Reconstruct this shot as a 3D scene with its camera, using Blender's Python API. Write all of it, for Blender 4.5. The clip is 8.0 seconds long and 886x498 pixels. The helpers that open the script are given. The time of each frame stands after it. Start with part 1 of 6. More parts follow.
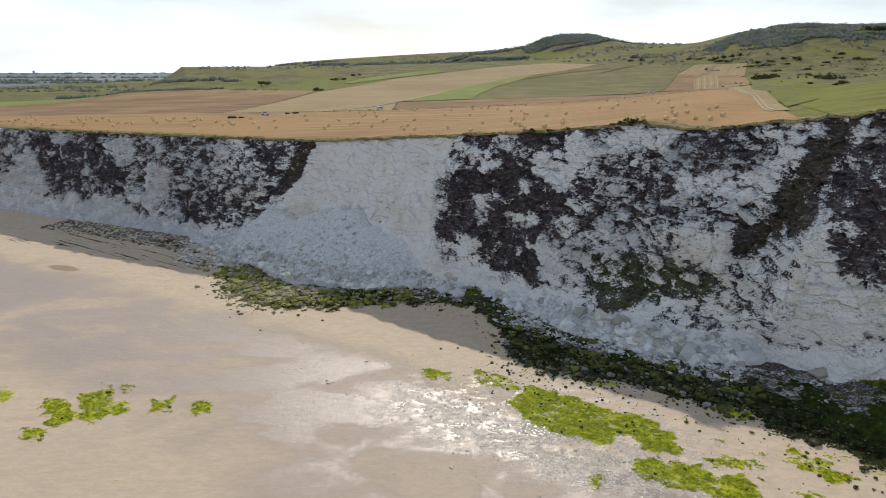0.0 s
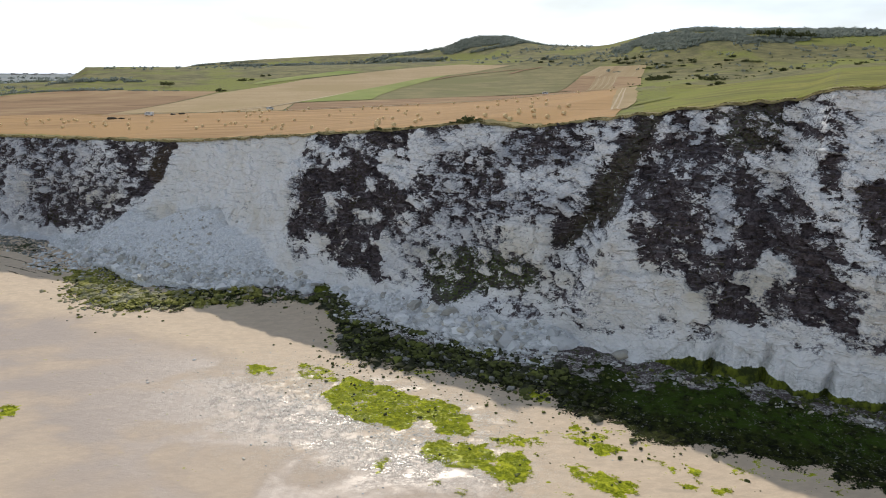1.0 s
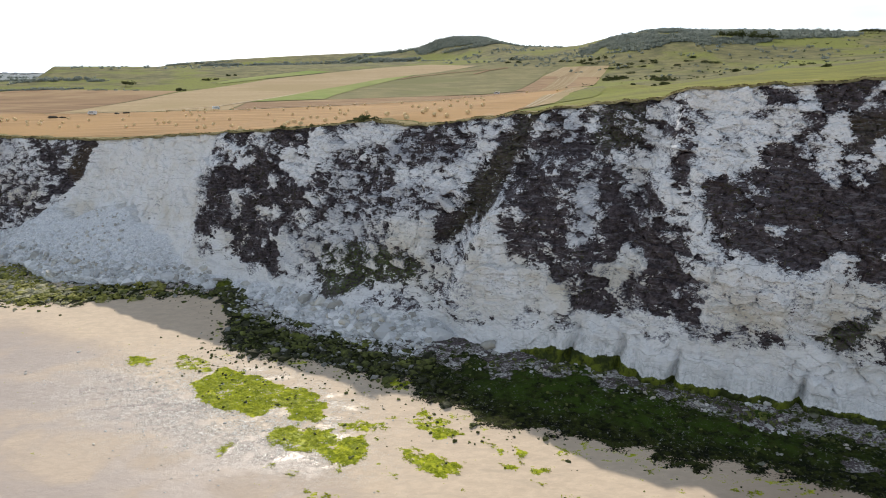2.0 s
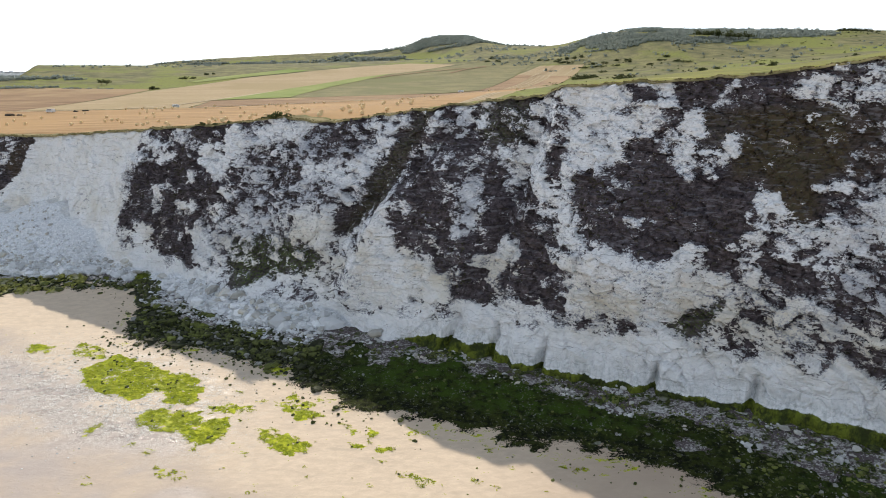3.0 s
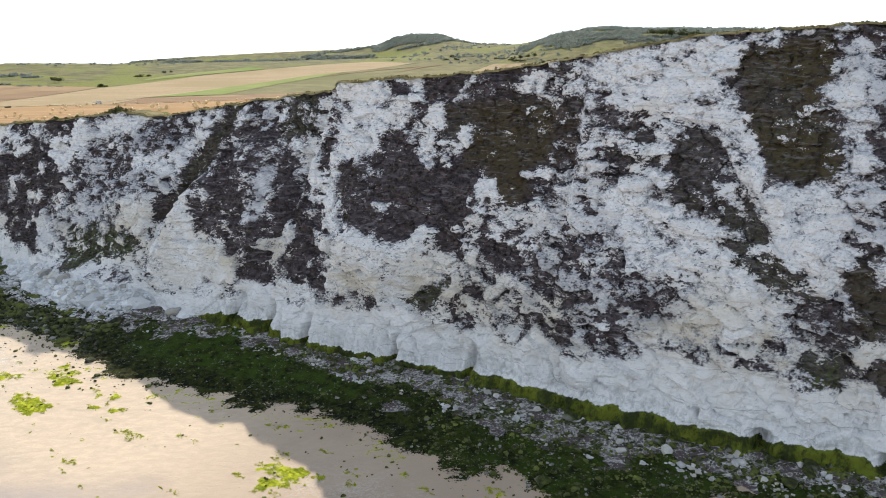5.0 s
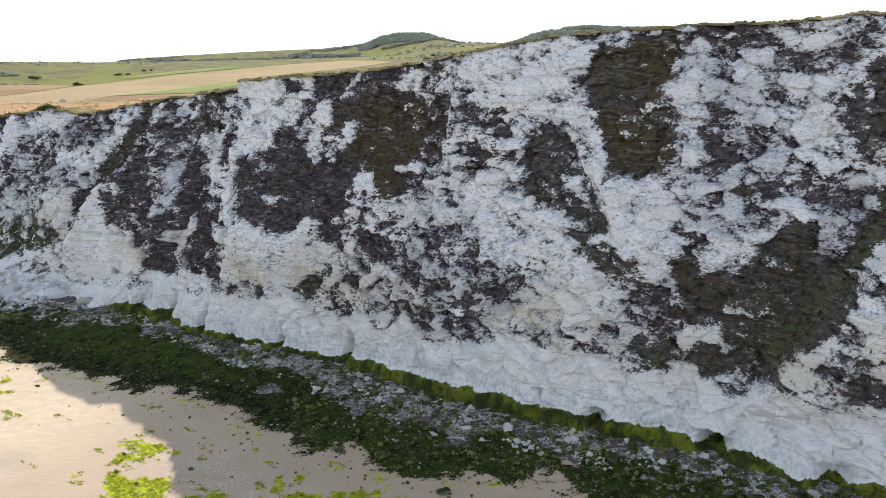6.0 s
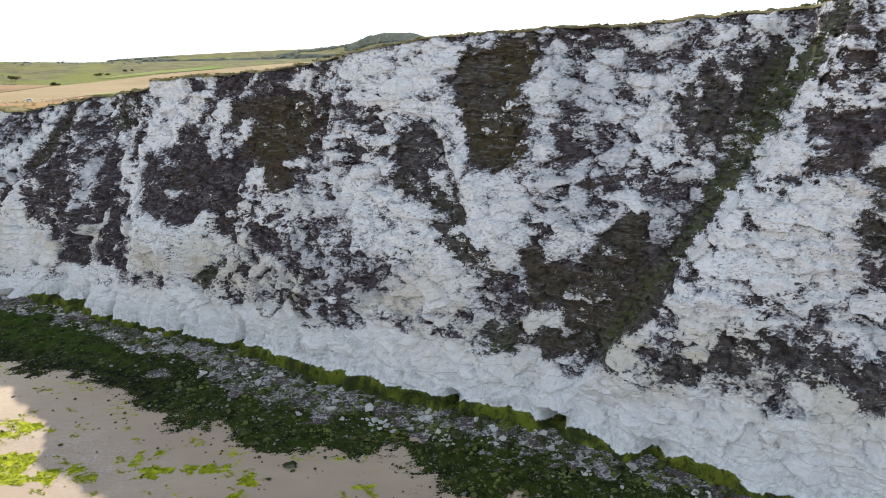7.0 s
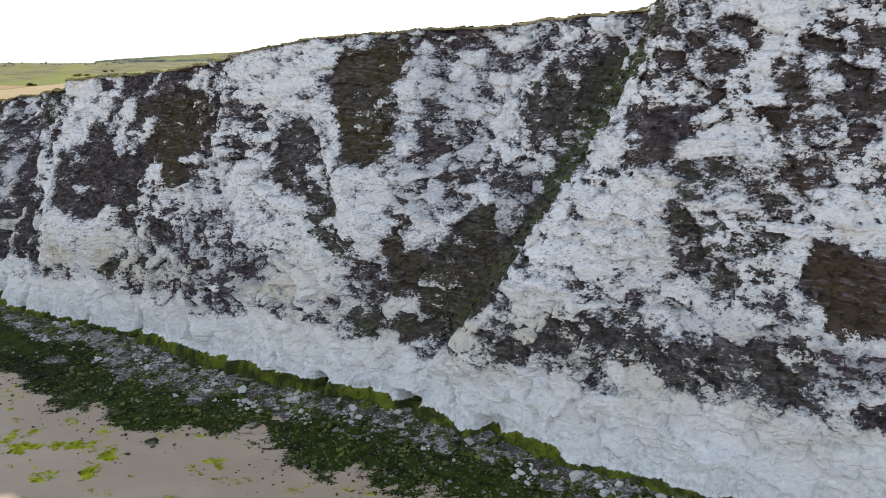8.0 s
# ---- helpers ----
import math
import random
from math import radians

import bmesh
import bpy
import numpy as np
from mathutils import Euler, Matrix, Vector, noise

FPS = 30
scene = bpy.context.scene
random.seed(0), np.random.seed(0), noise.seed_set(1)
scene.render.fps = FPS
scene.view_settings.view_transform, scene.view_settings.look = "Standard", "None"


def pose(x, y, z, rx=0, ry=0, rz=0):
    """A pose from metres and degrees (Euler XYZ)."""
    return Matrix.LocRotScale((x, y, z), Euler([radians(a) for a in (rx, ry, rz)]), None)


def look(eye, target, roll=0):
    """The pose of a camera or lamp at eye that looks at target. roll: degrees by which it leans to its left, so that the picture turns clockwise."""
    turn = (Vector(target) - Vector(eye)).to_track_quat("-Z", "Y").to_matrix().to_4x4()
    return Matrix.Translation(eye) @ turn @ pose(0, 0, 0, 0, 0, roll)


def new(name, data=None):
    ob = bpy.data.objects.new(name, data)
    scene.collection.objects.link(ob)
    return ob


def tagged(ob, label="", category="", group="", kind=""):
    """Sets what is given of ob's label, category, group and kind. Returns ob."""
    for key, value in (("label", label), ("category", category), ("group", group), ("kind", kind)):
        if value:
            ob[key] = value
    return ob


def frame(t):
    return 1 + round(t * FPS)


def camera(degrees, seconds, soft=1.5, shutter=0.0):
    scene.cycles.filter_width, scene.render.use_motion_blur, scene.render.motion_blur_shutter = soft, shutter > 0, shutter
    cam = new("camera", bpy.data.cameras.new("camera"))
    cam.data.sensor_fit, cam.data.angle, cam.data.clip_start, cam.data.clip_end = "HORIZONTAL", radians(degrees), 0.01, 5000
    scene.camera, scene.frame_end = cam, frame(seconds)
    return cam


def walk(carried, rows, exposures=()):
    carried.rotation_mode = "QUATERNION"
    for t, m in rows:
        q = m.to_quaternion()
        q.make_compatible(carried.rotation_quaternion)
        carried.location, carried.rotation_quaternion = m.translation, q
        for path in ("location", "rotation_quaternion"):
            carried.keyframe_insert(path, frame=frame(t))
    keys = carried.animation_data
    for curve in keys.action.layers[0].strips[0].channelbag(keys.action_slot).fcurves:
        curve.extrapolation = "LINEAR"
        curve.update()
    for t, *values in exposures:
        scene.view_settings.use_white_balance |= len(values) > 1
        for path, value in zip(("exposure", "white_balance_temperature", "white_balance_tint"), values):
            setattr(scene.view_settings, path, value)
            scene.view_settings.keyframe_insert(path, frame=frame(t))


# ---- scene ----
cam = camera(65.7, 8.0, 1.0)
METRES, EYE, TILT, LEAN, TURN = 240.0, 72.0, -14.4, 0.0, 0.0
ROWS = [
    (0.0, 0.0, 0.0, 0.0, 0.0, 0.0, -0.0),
    (0.5, 0.0595, -0.0098, -0.0036, -2.53, 0.04, 0.6),
    (1.0, 0.1195, -0.0229, -0.0078, -5.17, 0.05, 1.21),
    (1.5, 0.1792, -0.0395, -0.0123, -6.05, 0.06, 1.36),
    (3.0, 0.3569, -0.0974, -0.0278, -6.08, -0.03, 1.29),
    (3.5, 0.4166, -0.1177, -0.0335, -6.08, -0.08, 1.31),
    (4.0, 0.4757, -0.1388, -0.0388, -6.09, -0.12, 1.3),
    (4.5, 0.5347, -0.1598, -0.0446, -6.1, -0.12, 1.28),
    (6.0, 0.7112, -0.2255, -0.0607, -6.06, -0.26, 1.25),
    (6.5, 0.7694, -0.2488, -0.0664, -6.06, -0.26, 1.23),
    (7.0, 0.8257, -0.2713, -0.072, -6.04, -0.24, 1.22),
    (7.5, 0.8842, -0.2943, -0.0777, -6.03, -0.23, 1.27),
    (8.0, 0.9425, -0.3179, -0.0837, -6.06, -0.23, 1.32),
]
EXPOSURE = ((0.0, -0.58), (1.5, -0.32), (3.5, 0.06), (4.5, 0.18), (6.5, 0.27), (8.0, 0.31))
walk(cam, [(t, pose(0, 0, EYE, TILT, LEAN, TURN) @ pose(METRES * x, METRES * y, METRES * z, 90 + pitch, roll, yaw)) for t, x, y, z, yaw, pitch, roll in ROWS], EXPOSURE)

# ---- daylight: a hazy sky and a sun that stands inland, behind the cliff ----
SUN_AZ, SUN_EL = 0.0, 36.2
world = bpy.data.worlds.new("sky")
scene.world = world
world.use_nodes = True
wt = world.node_tree
wt.nodes.clear()
sky = wt.nodes.new("ShaderNodeTexSky")
sky.sky_type = "NISHITA"
sky.sun_disc = False
sky.sun_elevation, sky.sun_rotation = radians(SUN_EL), radians(SUN_AZ)
sky.air_density, sky.dust_density, sky.ozone_density = 1.0, 1.0, 1.2
way = wt.nodes.new("ShaderNodeTexCoord")
stretch = wt.nodes.new("ShaderNodeMapping")
stretch.inputs["Scale"].default_value = (1.0, 1.0, 4.0)
puffs = wt.nodes.new("ShaderNodeTexNoise")
puffs.inputs["Scale"].default_value, puffs.inputs["Detail"].default_value = 3.2, 7
cover = wt.nodes.new("ShaderNodeMapRange")
cover.inputs["From Min"].default_value, cover.inputs["From Max"].default_value = 0.36, 0.62
cover.inputs["To Min"].default_value, cover.inputs["To Max"].default_value = 0.34, 0.95
clouds = wt.nodes.new("ShaderNodeMix")
clouds.data_type = "RGBA"
# clouds are brighter towards the sun
side = wt.nodes.new("ShaderNodeSeparateXYZ")
lit = wt.nodes.new("ShaderNodeMapRange")
lit.inputs["From Min"].default_value, lit.inputs["From Max"].default_value = -1.0, 1.0
silver = wt.nodes.new("ShaderNodeMix")
silver.data_type = "RGBA"
silver.inputs["A"].default_value, silver.inputs["B"].default_value = (12.5, 14.0, 16.2, 1), (19.0, 21.2, 24.0, 1)
bg = wt.nodes.new("ShaderNodeBackground")
bg.inputs["Strength"].default_value = 0.088
world_out = wt.nodes.new("ShaderNodeOutputWorld")
wt.links.new(way.outputs["Generated"], stretch.inputs["Vector"])
wt.links.new(stretch.outputs["Vector"], puffs.inputs["Vector"])
wt.links.new(puffs.outputs["Fac"], cover.inputs["Value"])
wt.links.new(cover.outputs["Result"], clouds.inputs["Factor"])
wt.links.new(way.outputs["Generated"], side.inputs["Vector"])
wt.links.new(side.outputs["Y"], lit.inputs["Value"])
wt.links.new(lit.outputs["Result"], silver.inputs["Factor"])
# and duller overhead than along the horizon
high = wt.nodes.new("ShaderNodeMapRange")
high.inputs["From Min"].default_value, high.inputs["From Max"].default_value = 0.15, 0.85
high.inputs["To Min"].default_value, high.inputs["To Max"].default_value = 0.0, 0.85
dome = wt.nodes.new("ShaderNodeMix")
dome.data_type = "RGBA"
dome.inputs["B"].default_value = (2.4, 2.7, 3.2, 1)
wt.links.new(side.outputs["Z"], high.inputs["Value"])
wt.links.new(high.outputs["Result"], dome.inputs["Factor"])
wt.links.new(silver.outputs["Result"], dome.inputs["A"])
wt.links.new(dome.outputs["Result"], clouds.inputs["B"])
wt.links.new(sky.outputs["Color"], clouds.inputs["A"])
wt.links.new(clouds.outputs["Result"], bg.inputs["Color"])
wt.links.new(bg.outputs["Background"], world_out.inputs["Surface"])
sun = new("sun", bpy.data.lights.new("sun", "SUN"))
sun.data.energy, sun.data.angle, sun.data.color = 4.2, radians(0.6), (1.0, 0.91, 0.79)
sun.matrix_world = look((0, 0, 300), (-math.sin(radians(SUN_AZ)) * 100, -math.cos(radians(SUN_AZ)) * 100, 300 - 100 * math.tan(radians(SUN_EL))))


# ---- shape of the land: s runs along the coast, d runs inland ----
AX, AY = 0.823, -0.568


def sd(x, y):
    return x * AX + y * AY, -x * AY + y * AX


def xy(s, d):
    return s * AX - d * AY, s * AY + d * AX


TOP_S = (-900, -390, -305, -198, -95, -73, -51, 0, 18, 23, 26, 52, 67, 99, 121, 145, 162, 197, 200, 204, 222, 300, 600)
TOP_Z = (40, 42.5, 44, 45.4, 54.2, 57.2, 56.4, 63.8, 65.6, 67.6, 68.4, 70, 71, 75.4, 79.3, 80.9, 81.4, 83.6, 84.2, 87.6, 89.5, 93, 95)
TOP_D = (165, 181, 187, 200, 201, 203, 205, 205, 204, 200, 199, 198, 201, 200, 203, 209, 212, 209, 208, 207, 206, 204, 204)
FOOT_S = (-900, -390, -340, -289, -252, -197, -104, -60, -40, -26, -16, 5, 18, 35, 52, 78, 108, 135, 162, 200, 240, 600)
FOOT_D = (150, 158, 163, 171.6, 174, 175, 177, 174, 172, 174.5, 171, 170.5, 172.5, 172, 174, 174, 171.3, 172, 174.4, 172, 174, 174)


def smooth(v):
    v = np.clip(v, 0, 1)
    return v * v * (3 - 2 * v)


def top_z(s):
    return np.interp(s, TOP_S, TOP_Z)


def top_d(s):
    return np.interp(s, TOP_S, TOP_D)


def foot_d(s):
    return np.interp(s, FOOT_S, FOOT_D)


def foot_z(s):
    return 4.2 - 1.7 * smooth((s - 2) / 36)


# ridges inland: distance ahead, reach before and behind, and the crest as x and height pairs
NEAR_RIDGES = (
    (1150, 330, 170, (-1400, 20, -700, 34, -500, 40, -462, 58, -440, 70, -424, 81, -351, 81, -260, 81, -169, 82, 0, 86, 200, 92, 420, 100, 700, 105)),
    (1080, 250, 300, (0, 0, 200, 60, 330, 90, 406, 116, 430, 125, 463, 134, 514, 140, 565, 138, 665, 139, 900, 142, 1600, 146)),
    (1300, 200, 240, (0, 0, 150, 70, 304, 118, 355, 118, 427, 121, 498, 123, 900, 120)),
)
FAR_RIDGES = (
    (1464, 170, 200, (-100, 0, 60, 92, 135, 111, 169, 122, 203, 138, 238, 146, 295, 146, 336, 133, 365, 126, 700, 121)),
    (1660, 260, 300, (-900, 40, -520, 66, -402, 86, -348, 95, -242, 103, -111, 111, 21, 118, 152, 123, 400, 118, 900, 120)),
)


def land(x, y):
    """Height of the upper ground."""
    s, d = sd(x, y)
    e = np.maximum(d - top_d(s), 0)
    z = np.interp(s, TOP_S, TOP_Z) + 0.02 * np.minimum(e, 500)
    w = smooth((e - 40) / 260)
    for at, before, behind, crest in NEAR_RIDGES + FAR_RIDGES:
        spur = at / np.clip(y, 900, at) if at == 1150 else 1.0
        high = np.interp(x * spur, crest[0::2], crest[1::2])
        bell = np.exp(-((y - at) / np.where(y < at, before, behind)) ** 2)
        z = z + w * bell * np.maximum(high - z, 0)
    far = smooth((y - 1900) / 2700)
    return z * (1 - far) + 70.5 * far


def shore(x, y):
    """Height of the beach."""
    s, d = sd(x, y)
    e = foot_d(s) - d
    east = smooth((s - 2) / 36)
    west_z = np.interp(e, (-40, 0, 8, 20, 34, 60, 110, 400, 3000), (4.6, 4.2, 3.4, 1.9, 1.0, 0.0, -1.1, -3.5, -9.0))
    east_z = np.interp(e, (-40, 0, 4, 8, 20, 34, 60, 110, 400, 3000), (3.0, 2.7, 2.2, 1.3, 0.5, 0.1, -0.4, -1.3, -3.5, -9.0))
    return west_z * (1 - east) + east_z * east


# ---- noise ----
PERM = np.random.RandomState(7).permutation(256)
PERM = np.concatenate([PERM, PERM, PERM])


def perlin(x, y, z=0.0):
    x, y, z = np.broadcast_arrays(np.asarray(x, float), np.asarray(y, float), np.asarray(z, float))
    xi, yi, zi = np.floor(x).astype(int), np.floor(y).astype(int), np.floor(z).astype(int)
    xf, yf, zf = x - xi, y - yi, z - zi
    xi, yi, zi = xi & 255, yi & 255, zi & 255
    fu, fv, fw = [t * t * t * (t * (t * 6 - 15) + 10) for t in (xf, yf, zf)]

    def grad(dx, dy, dz):
        h = PERM[PERM[PERM[(xi + dx) & 255] + ((yi + dy) & 255)] + ((zi + dz) & 255)] & 15
        px, py, pz = xf - dx, yf - dy, zf - dz
        u = np.where(h < 8, px, py)
        v = np.where(h < 4, py, np.where((h == 12) | (h == 14), px, pz))
        return np.where(h & 1, -u, u) + np.where(h & 2, -v, v)

    def mix(a, b, t):
        return a + (b - a) * t

    return mix(mix(mix(grad(0, 0, 0), grad(1, 0, 0), fu), mix(grad(0, 1, 0), grad(1, 1, 0), fu), fv),
               mix(mix(grad(0, 0, 1), grad(1, 0, 1), fu), mix(grad(0, 1, 1), grad(1, 1, 1), fu), fv), fw)


def fbm(x, y, z=0.0, octaves=4, gain=0.5):
    total, amp = 0, 1.0
    for k in range(octaves):
        total = total + amp * perlin(x * 2 ** k + 17.3 * k, y * 2 ** k + 5.1 * k, z * 2 ** k)
        amp *= gain
    return total


def cells(x, y, seed=0):
    """Blocks round scattered points: how near the joint, the block's random value, and the offset from its middle."""
    rng = np.random.RandomState(seed)
    jit = rng.rand(64, 64, 3)
    xi, yi = np.floor(x).astype(int), np.floor(y).astype(int)
    best, val, second = np.full(x.shape, 9.0), np.zeros(x.shape), np.full(x.shape, 9.0)
    ox, oy = np.zeros(x.shape), np.zeros(x.shape)
    for dx in (-1, 0, 1):
        for dy in (-1, 0, 1):
            j = jit[(xi + dx) % 64, (yi + dy) % 64]
            dist = np.hypot(xi + dx + j[..., 0] - x, yi + dy + j[..., 1] - y)
            nearer = dist < best
            second = np.where(nearer, best, np.minimum(second, dist))
            val = np.where(nearer, j[..., 2], val)
            ox, oy = np.where(nearer, x - xi - dx - j[..., 0], ox), np.where(nearer, y - yi - dy - j[..., 1], oy)
            best = np.where(nearer, dist, best)
    return second - best, val, ox, oy


# ---- growth on the cliff, patch by patch: how thick it is (bare chalk below 0) and the outline as s and height ----
PATCHES = []


def patch(level, *outline, green=0.0, brown=None, grey=0.0):
    PATCHES.append((level, np.array(outline[0::2]), np.array(outline[1::2]), green, brown, grey))


# west
patch(0.02, -448.7, 38.3, -353.9, 41.8, -272, 44.7, -199.9, 46.3, -201.7, 34.3, -209.5, 21.9, -220.5, 12.6, -257.1, 10.1, -271, 18.3, -291.5, 21.5, -325.5, 14.1, -416.1, 8.1)
patch(-0.6, -387.4, 34.8, -368.4, 24.1, -351.3, 14.8, -362.6, 9, -399.6, 6, -393.4, 17)
patch(0.5, -393.9, 40.1, -378.8, 40.7, -362, 36.8, -353.1, 27.8, -361, 24.6, -368.5, 25.5, -378, 33.3)
patch(0.45, -358.2, 36.9, -341.8, 39.1, -331.1, 21.8, -336.4, 17.9, -353.3, 18.5, -359.9, 24.7, -352.1, 29.3)
patch(0.6, -342.2, 42.5, -329.4, 43, -321.3, 35, -310, 29.3, -302.8, 27, -297.8, 18.9, -307.2, 16.8, -316.3, 22.4, -325.9, 25.6, -332.1, 29.2)
patch(-0.5, -376.5, 40, -355.4, 40.9, -356.1, 37.9, -365.8, 35.8)
patch(-0.5, -328.2, 41.3, -307.6, 42.2, -302.5, 35.8, -306.2, 30, -318, 32.4)
patch(-0.55, -291.1, 32.7, -280.7, 32.1, -271.1, 19.5, -281.1, 11.4, -287.1, 14.6)
patch(0.25, -283.1, 41.7, -249.9, 43.3, -249.5, 35, -267.2, 32.9, -278.4, 37.2)
patch(0.35, -263.7, 22.6, -236.4, 23.7, -232.2, 12.8, -250.5, 9.7, -261.4, 14.5, -269.2, 16.7)
patch(0.15, -242.1, 32.1, -213.5, 36, -211.9, 24, -222.8, 12.6, -232.2, 12.8)
patch(0.3, -231.1, 44.2, -201.7, 45.5, -206.5, 40.8, -213.5, 36, -226.3, 36.5)
patch(0.75, -201.2, 45.6, -199.8, 42.7, -201.7, 34.3, -206, 25.5, -209.5, 21.9, -213.8, 24.1, -210, 34.1, -208.1, 42.4, brown=0.9)
# scar
patch(-1.0, -199.5, 47.6, -134.3, 50.9, -133.2, 45.3, -136.7, 41.5, -134.8, 30.4, -130.9, 18.3, -126.8, 13.9, -116.2, 2.7, -210, 1.3, -216.9, 11.9, -209.5, 21.9, -201.7, 34.3)
# dark blocks
patch(0.05, -134.9, 50.8, -81.2, 54.8, -72.5, 24.3, -87.2, 11.2, -98.7, 11, -126.6, 15.6, -130.9, 21.9)
patch(0.6, -119.2, 46, -106, 46.2, -100.1, 42.4, -94.7, 36, -86.7, 36, -85.5, 31.2, -91.8, 26.5, -90.9, 20.5, -86.6, 10.7, -93.6, 12.4, -104.2, 13.2, -109.3, 15.8, -121.9, 17.9, -127.6, 19, -130.9, 21.9, -127.3, 27.9, -129.5, 34.7, -129.2, 40.3, -123.3, 40.6)
patch(-0.5, -118.5, 32.9, -114.2, 34.1, -110.2, 25.2, -114.8, 23.3)
patch(-0.5, -118.2, 44.1, -112.4, 43.7, -111.8, 41.4, -117, 40.8)
patch(-0.35, -102.5, 39.6, -99.3, 39, -98.2, 35.1, -103.3, 34.9)
patch(-0.22, -106.8, 28.9, -94, 30.1, -93.3, 26.1, -104.5, 24.6)
patch(-0.35, -118.2, 20.1, -110.3, 19.9, -114.8, 14.8, -121.2, 15)
patch(-0.12, -133.3, 49.1, -124.4, 49.4, -119.9, 44.9, -123.3, 40.6, -129.2, 40.3)
patch(0.6, -107.6, 53.6, -92.5, 54.6, -91.8, 48.8, -100.4, 48.3, -106.5, 50.5)
patch(-0.6, -102.8, 46.2, -92.6, 45.4, -86.4, 43.5, -85.5, 38.3, -89.4, 37.2, -98.4, 40.7)
patch(-0.45, -92.4, 53.8, -80.9, 53.5, -79.4, 43.6, -86.4, 43.2, -90.7, 48)
# scar side
patch(0.02, -83.3, 54.7, -53.8, 56.9, -36, 58.4, -33, 47.4, -50.7, 31.9, -75, 28.8, grey=0.5)
patch(-0.6, -80, 53.6, -64.9, 56.5, -63.2, 50.8, -69.5, 49.7, -77.5, 49.9)
patch(-0.35, -64.9, 56.5, -53.2, 57.6, -57.7, 52.8, -63.2, 49.1)
patch(0.12, -58, 53.6, -54, 55.7, -44, 55.2, -38.7, 52.3, -33.9, 50.8, -32.9, 47.2, -43, 46.2, -55.1, 45.3, -63.8, 44.4, -61.2, 48.1, grey=0.9)
patch(0.25, -74, 48.2, -63.8, 47.3, -64.5, 44.4, -76.8, 40.7, -78, 44)
patch(0.08, -79.4, 43.6, -55.1, 45.3, -50.7, 31.6, -75.5, 28.1, grey=0.6)
patch(-0.5, -54.9, 44.9, -32.7, 46.1, -32.4, 41.1, -45.7, 39.8, -55.3, 39.6)
patch(-0.05, -51.4, 39.1, -34.1, 40.5, -33, 34.3, -49.2, 31.8, grey=0.7)
patch(-0.35, -89.8, 22.1, -75.8, 25.6, -72.5, 19.6, -87.1, 10.9, -89.9, 15.7, grey=0.5)
patch(-0.3, -75.1, 27.9, -56.9, 30.2, -58.4, 23.1, -71.8, 20.9, grey=0.6)
patch(-0.5, -47.9, 32.1, -37.2, 29.2, -35.8, 26.1, -38.7, 23.6, -46, 23.5, -50.2, 27.3)
patch(0.5, -37.3, 34.4, -30.5, 34.4, -31.2, 29.1, -36, 26.3)
patch(0.32, -73.2, 20.3, -58.5, 23.4, -41.3, 21.7, -38.1, 19.3, -37, 14.9, -47, 15.1, -58.1, 9.2, -67.5, 10.4, -73.2, 13.5, green=1.0)
# couloir
patch(0.1, -26.9, 60, -0.4, 64.5, 15.5, 66.4, 28.8, 67.5, 35.8, 30.6, 23.1, 16.8, 5.3, 19.5, -12.7, 27.4, -16.4, 39.2)
patch(0.7, -18.2, 62.2, -12.9, 61.6, -16.3, 52.5, -19.9, 41.7, -17.9, 36.2, -28.6, 29.8, -31.2, 26.6, -36, 26.7, -29.7, 34.8, -27.9, 42.7, -23.4, 50.6, -21.3, 55.4, green=0.35, brown=0.5)
patch(0.4, -13.1, 54.2, -2.4, 60.5, 4, 47.7, 3.1, 44.9, 3, 37.9, 2.7, 32.6, 12.4, 27.5, 12, 21.7, 6.1, 19, 3.8, 23.1, -8.2, 25.9, -11.2, 27.5, -13.8, 34.7, -16.4, 39.2, -17.1, 44.9)
patch(0.1, -11.4, 58.8, -3.4, 59.8, -1.6, 54.6, -8.1, 52.8, grey=0.8)
patch(-0.3, 1.2, 45.1, 5.6, 45.2, 8, 39.6, 9.2, 29.9, 3.3, 31.1, 3, 37.9, grey=0.8)
patch(-0.75, -15, 36.9, -13.8, 31.6, -11.3, 26, -0.3, 23, 6.4, 20.6, 6.5, 15, -22, 9.3, -24.7, 16.2, -19.8, 27.2, -17.8, 33.9)
patch(0.3, -0.6, 62.5, 13.9, 65.9, 16.9, 61.3, 15.5, 53.9, 6, 51.9, 1.8, 56.3, green=0.45)
patch(0.12, 3.2, 51.9, 17.5, 52.5, 32.2, 43.7, 35, 32.8, 28.2, 35.6, 21.7, 42.1, 19.2, 28.6, 11.3, 33)
patch(-0.5, 10.4, 47.9, 15.3, 49.6, 17.3, 45.2, 14.1, 42.2)
patch(-0.5, 17.7, 57.2, 26.2, 56.4, 26.4, 48.3, 24.8, 44.2, 18.1, 49.7)
patch(-0.45, 22.9, 46.6, 29.3, 44.6, 29.6, 41.9, 25, 42.4)
patch(0.55, 12, 39.7, 24.2, 41.6, 26.6, 33.9, 33.6, 31.2, 34, 23.4, 26.9, 18.4, 17.7, 20.3, 13.3, 27.3)
patch(-0.45, 17.3, 31, 23.2, 30.7, 23.2, 28.2, 16.1, 21.4, 13.9, 25.6)
patch(0.5, 10, 22.4, 15.8, 21.4, 17.7, 17.7, 12.4, 15.2, 6.4, 15.4, 9.5, 19.9)
patch(0.4, 26.9, 18.1, 34.8, 23.6, 38.1, 21.6, 36.1, 15.9)
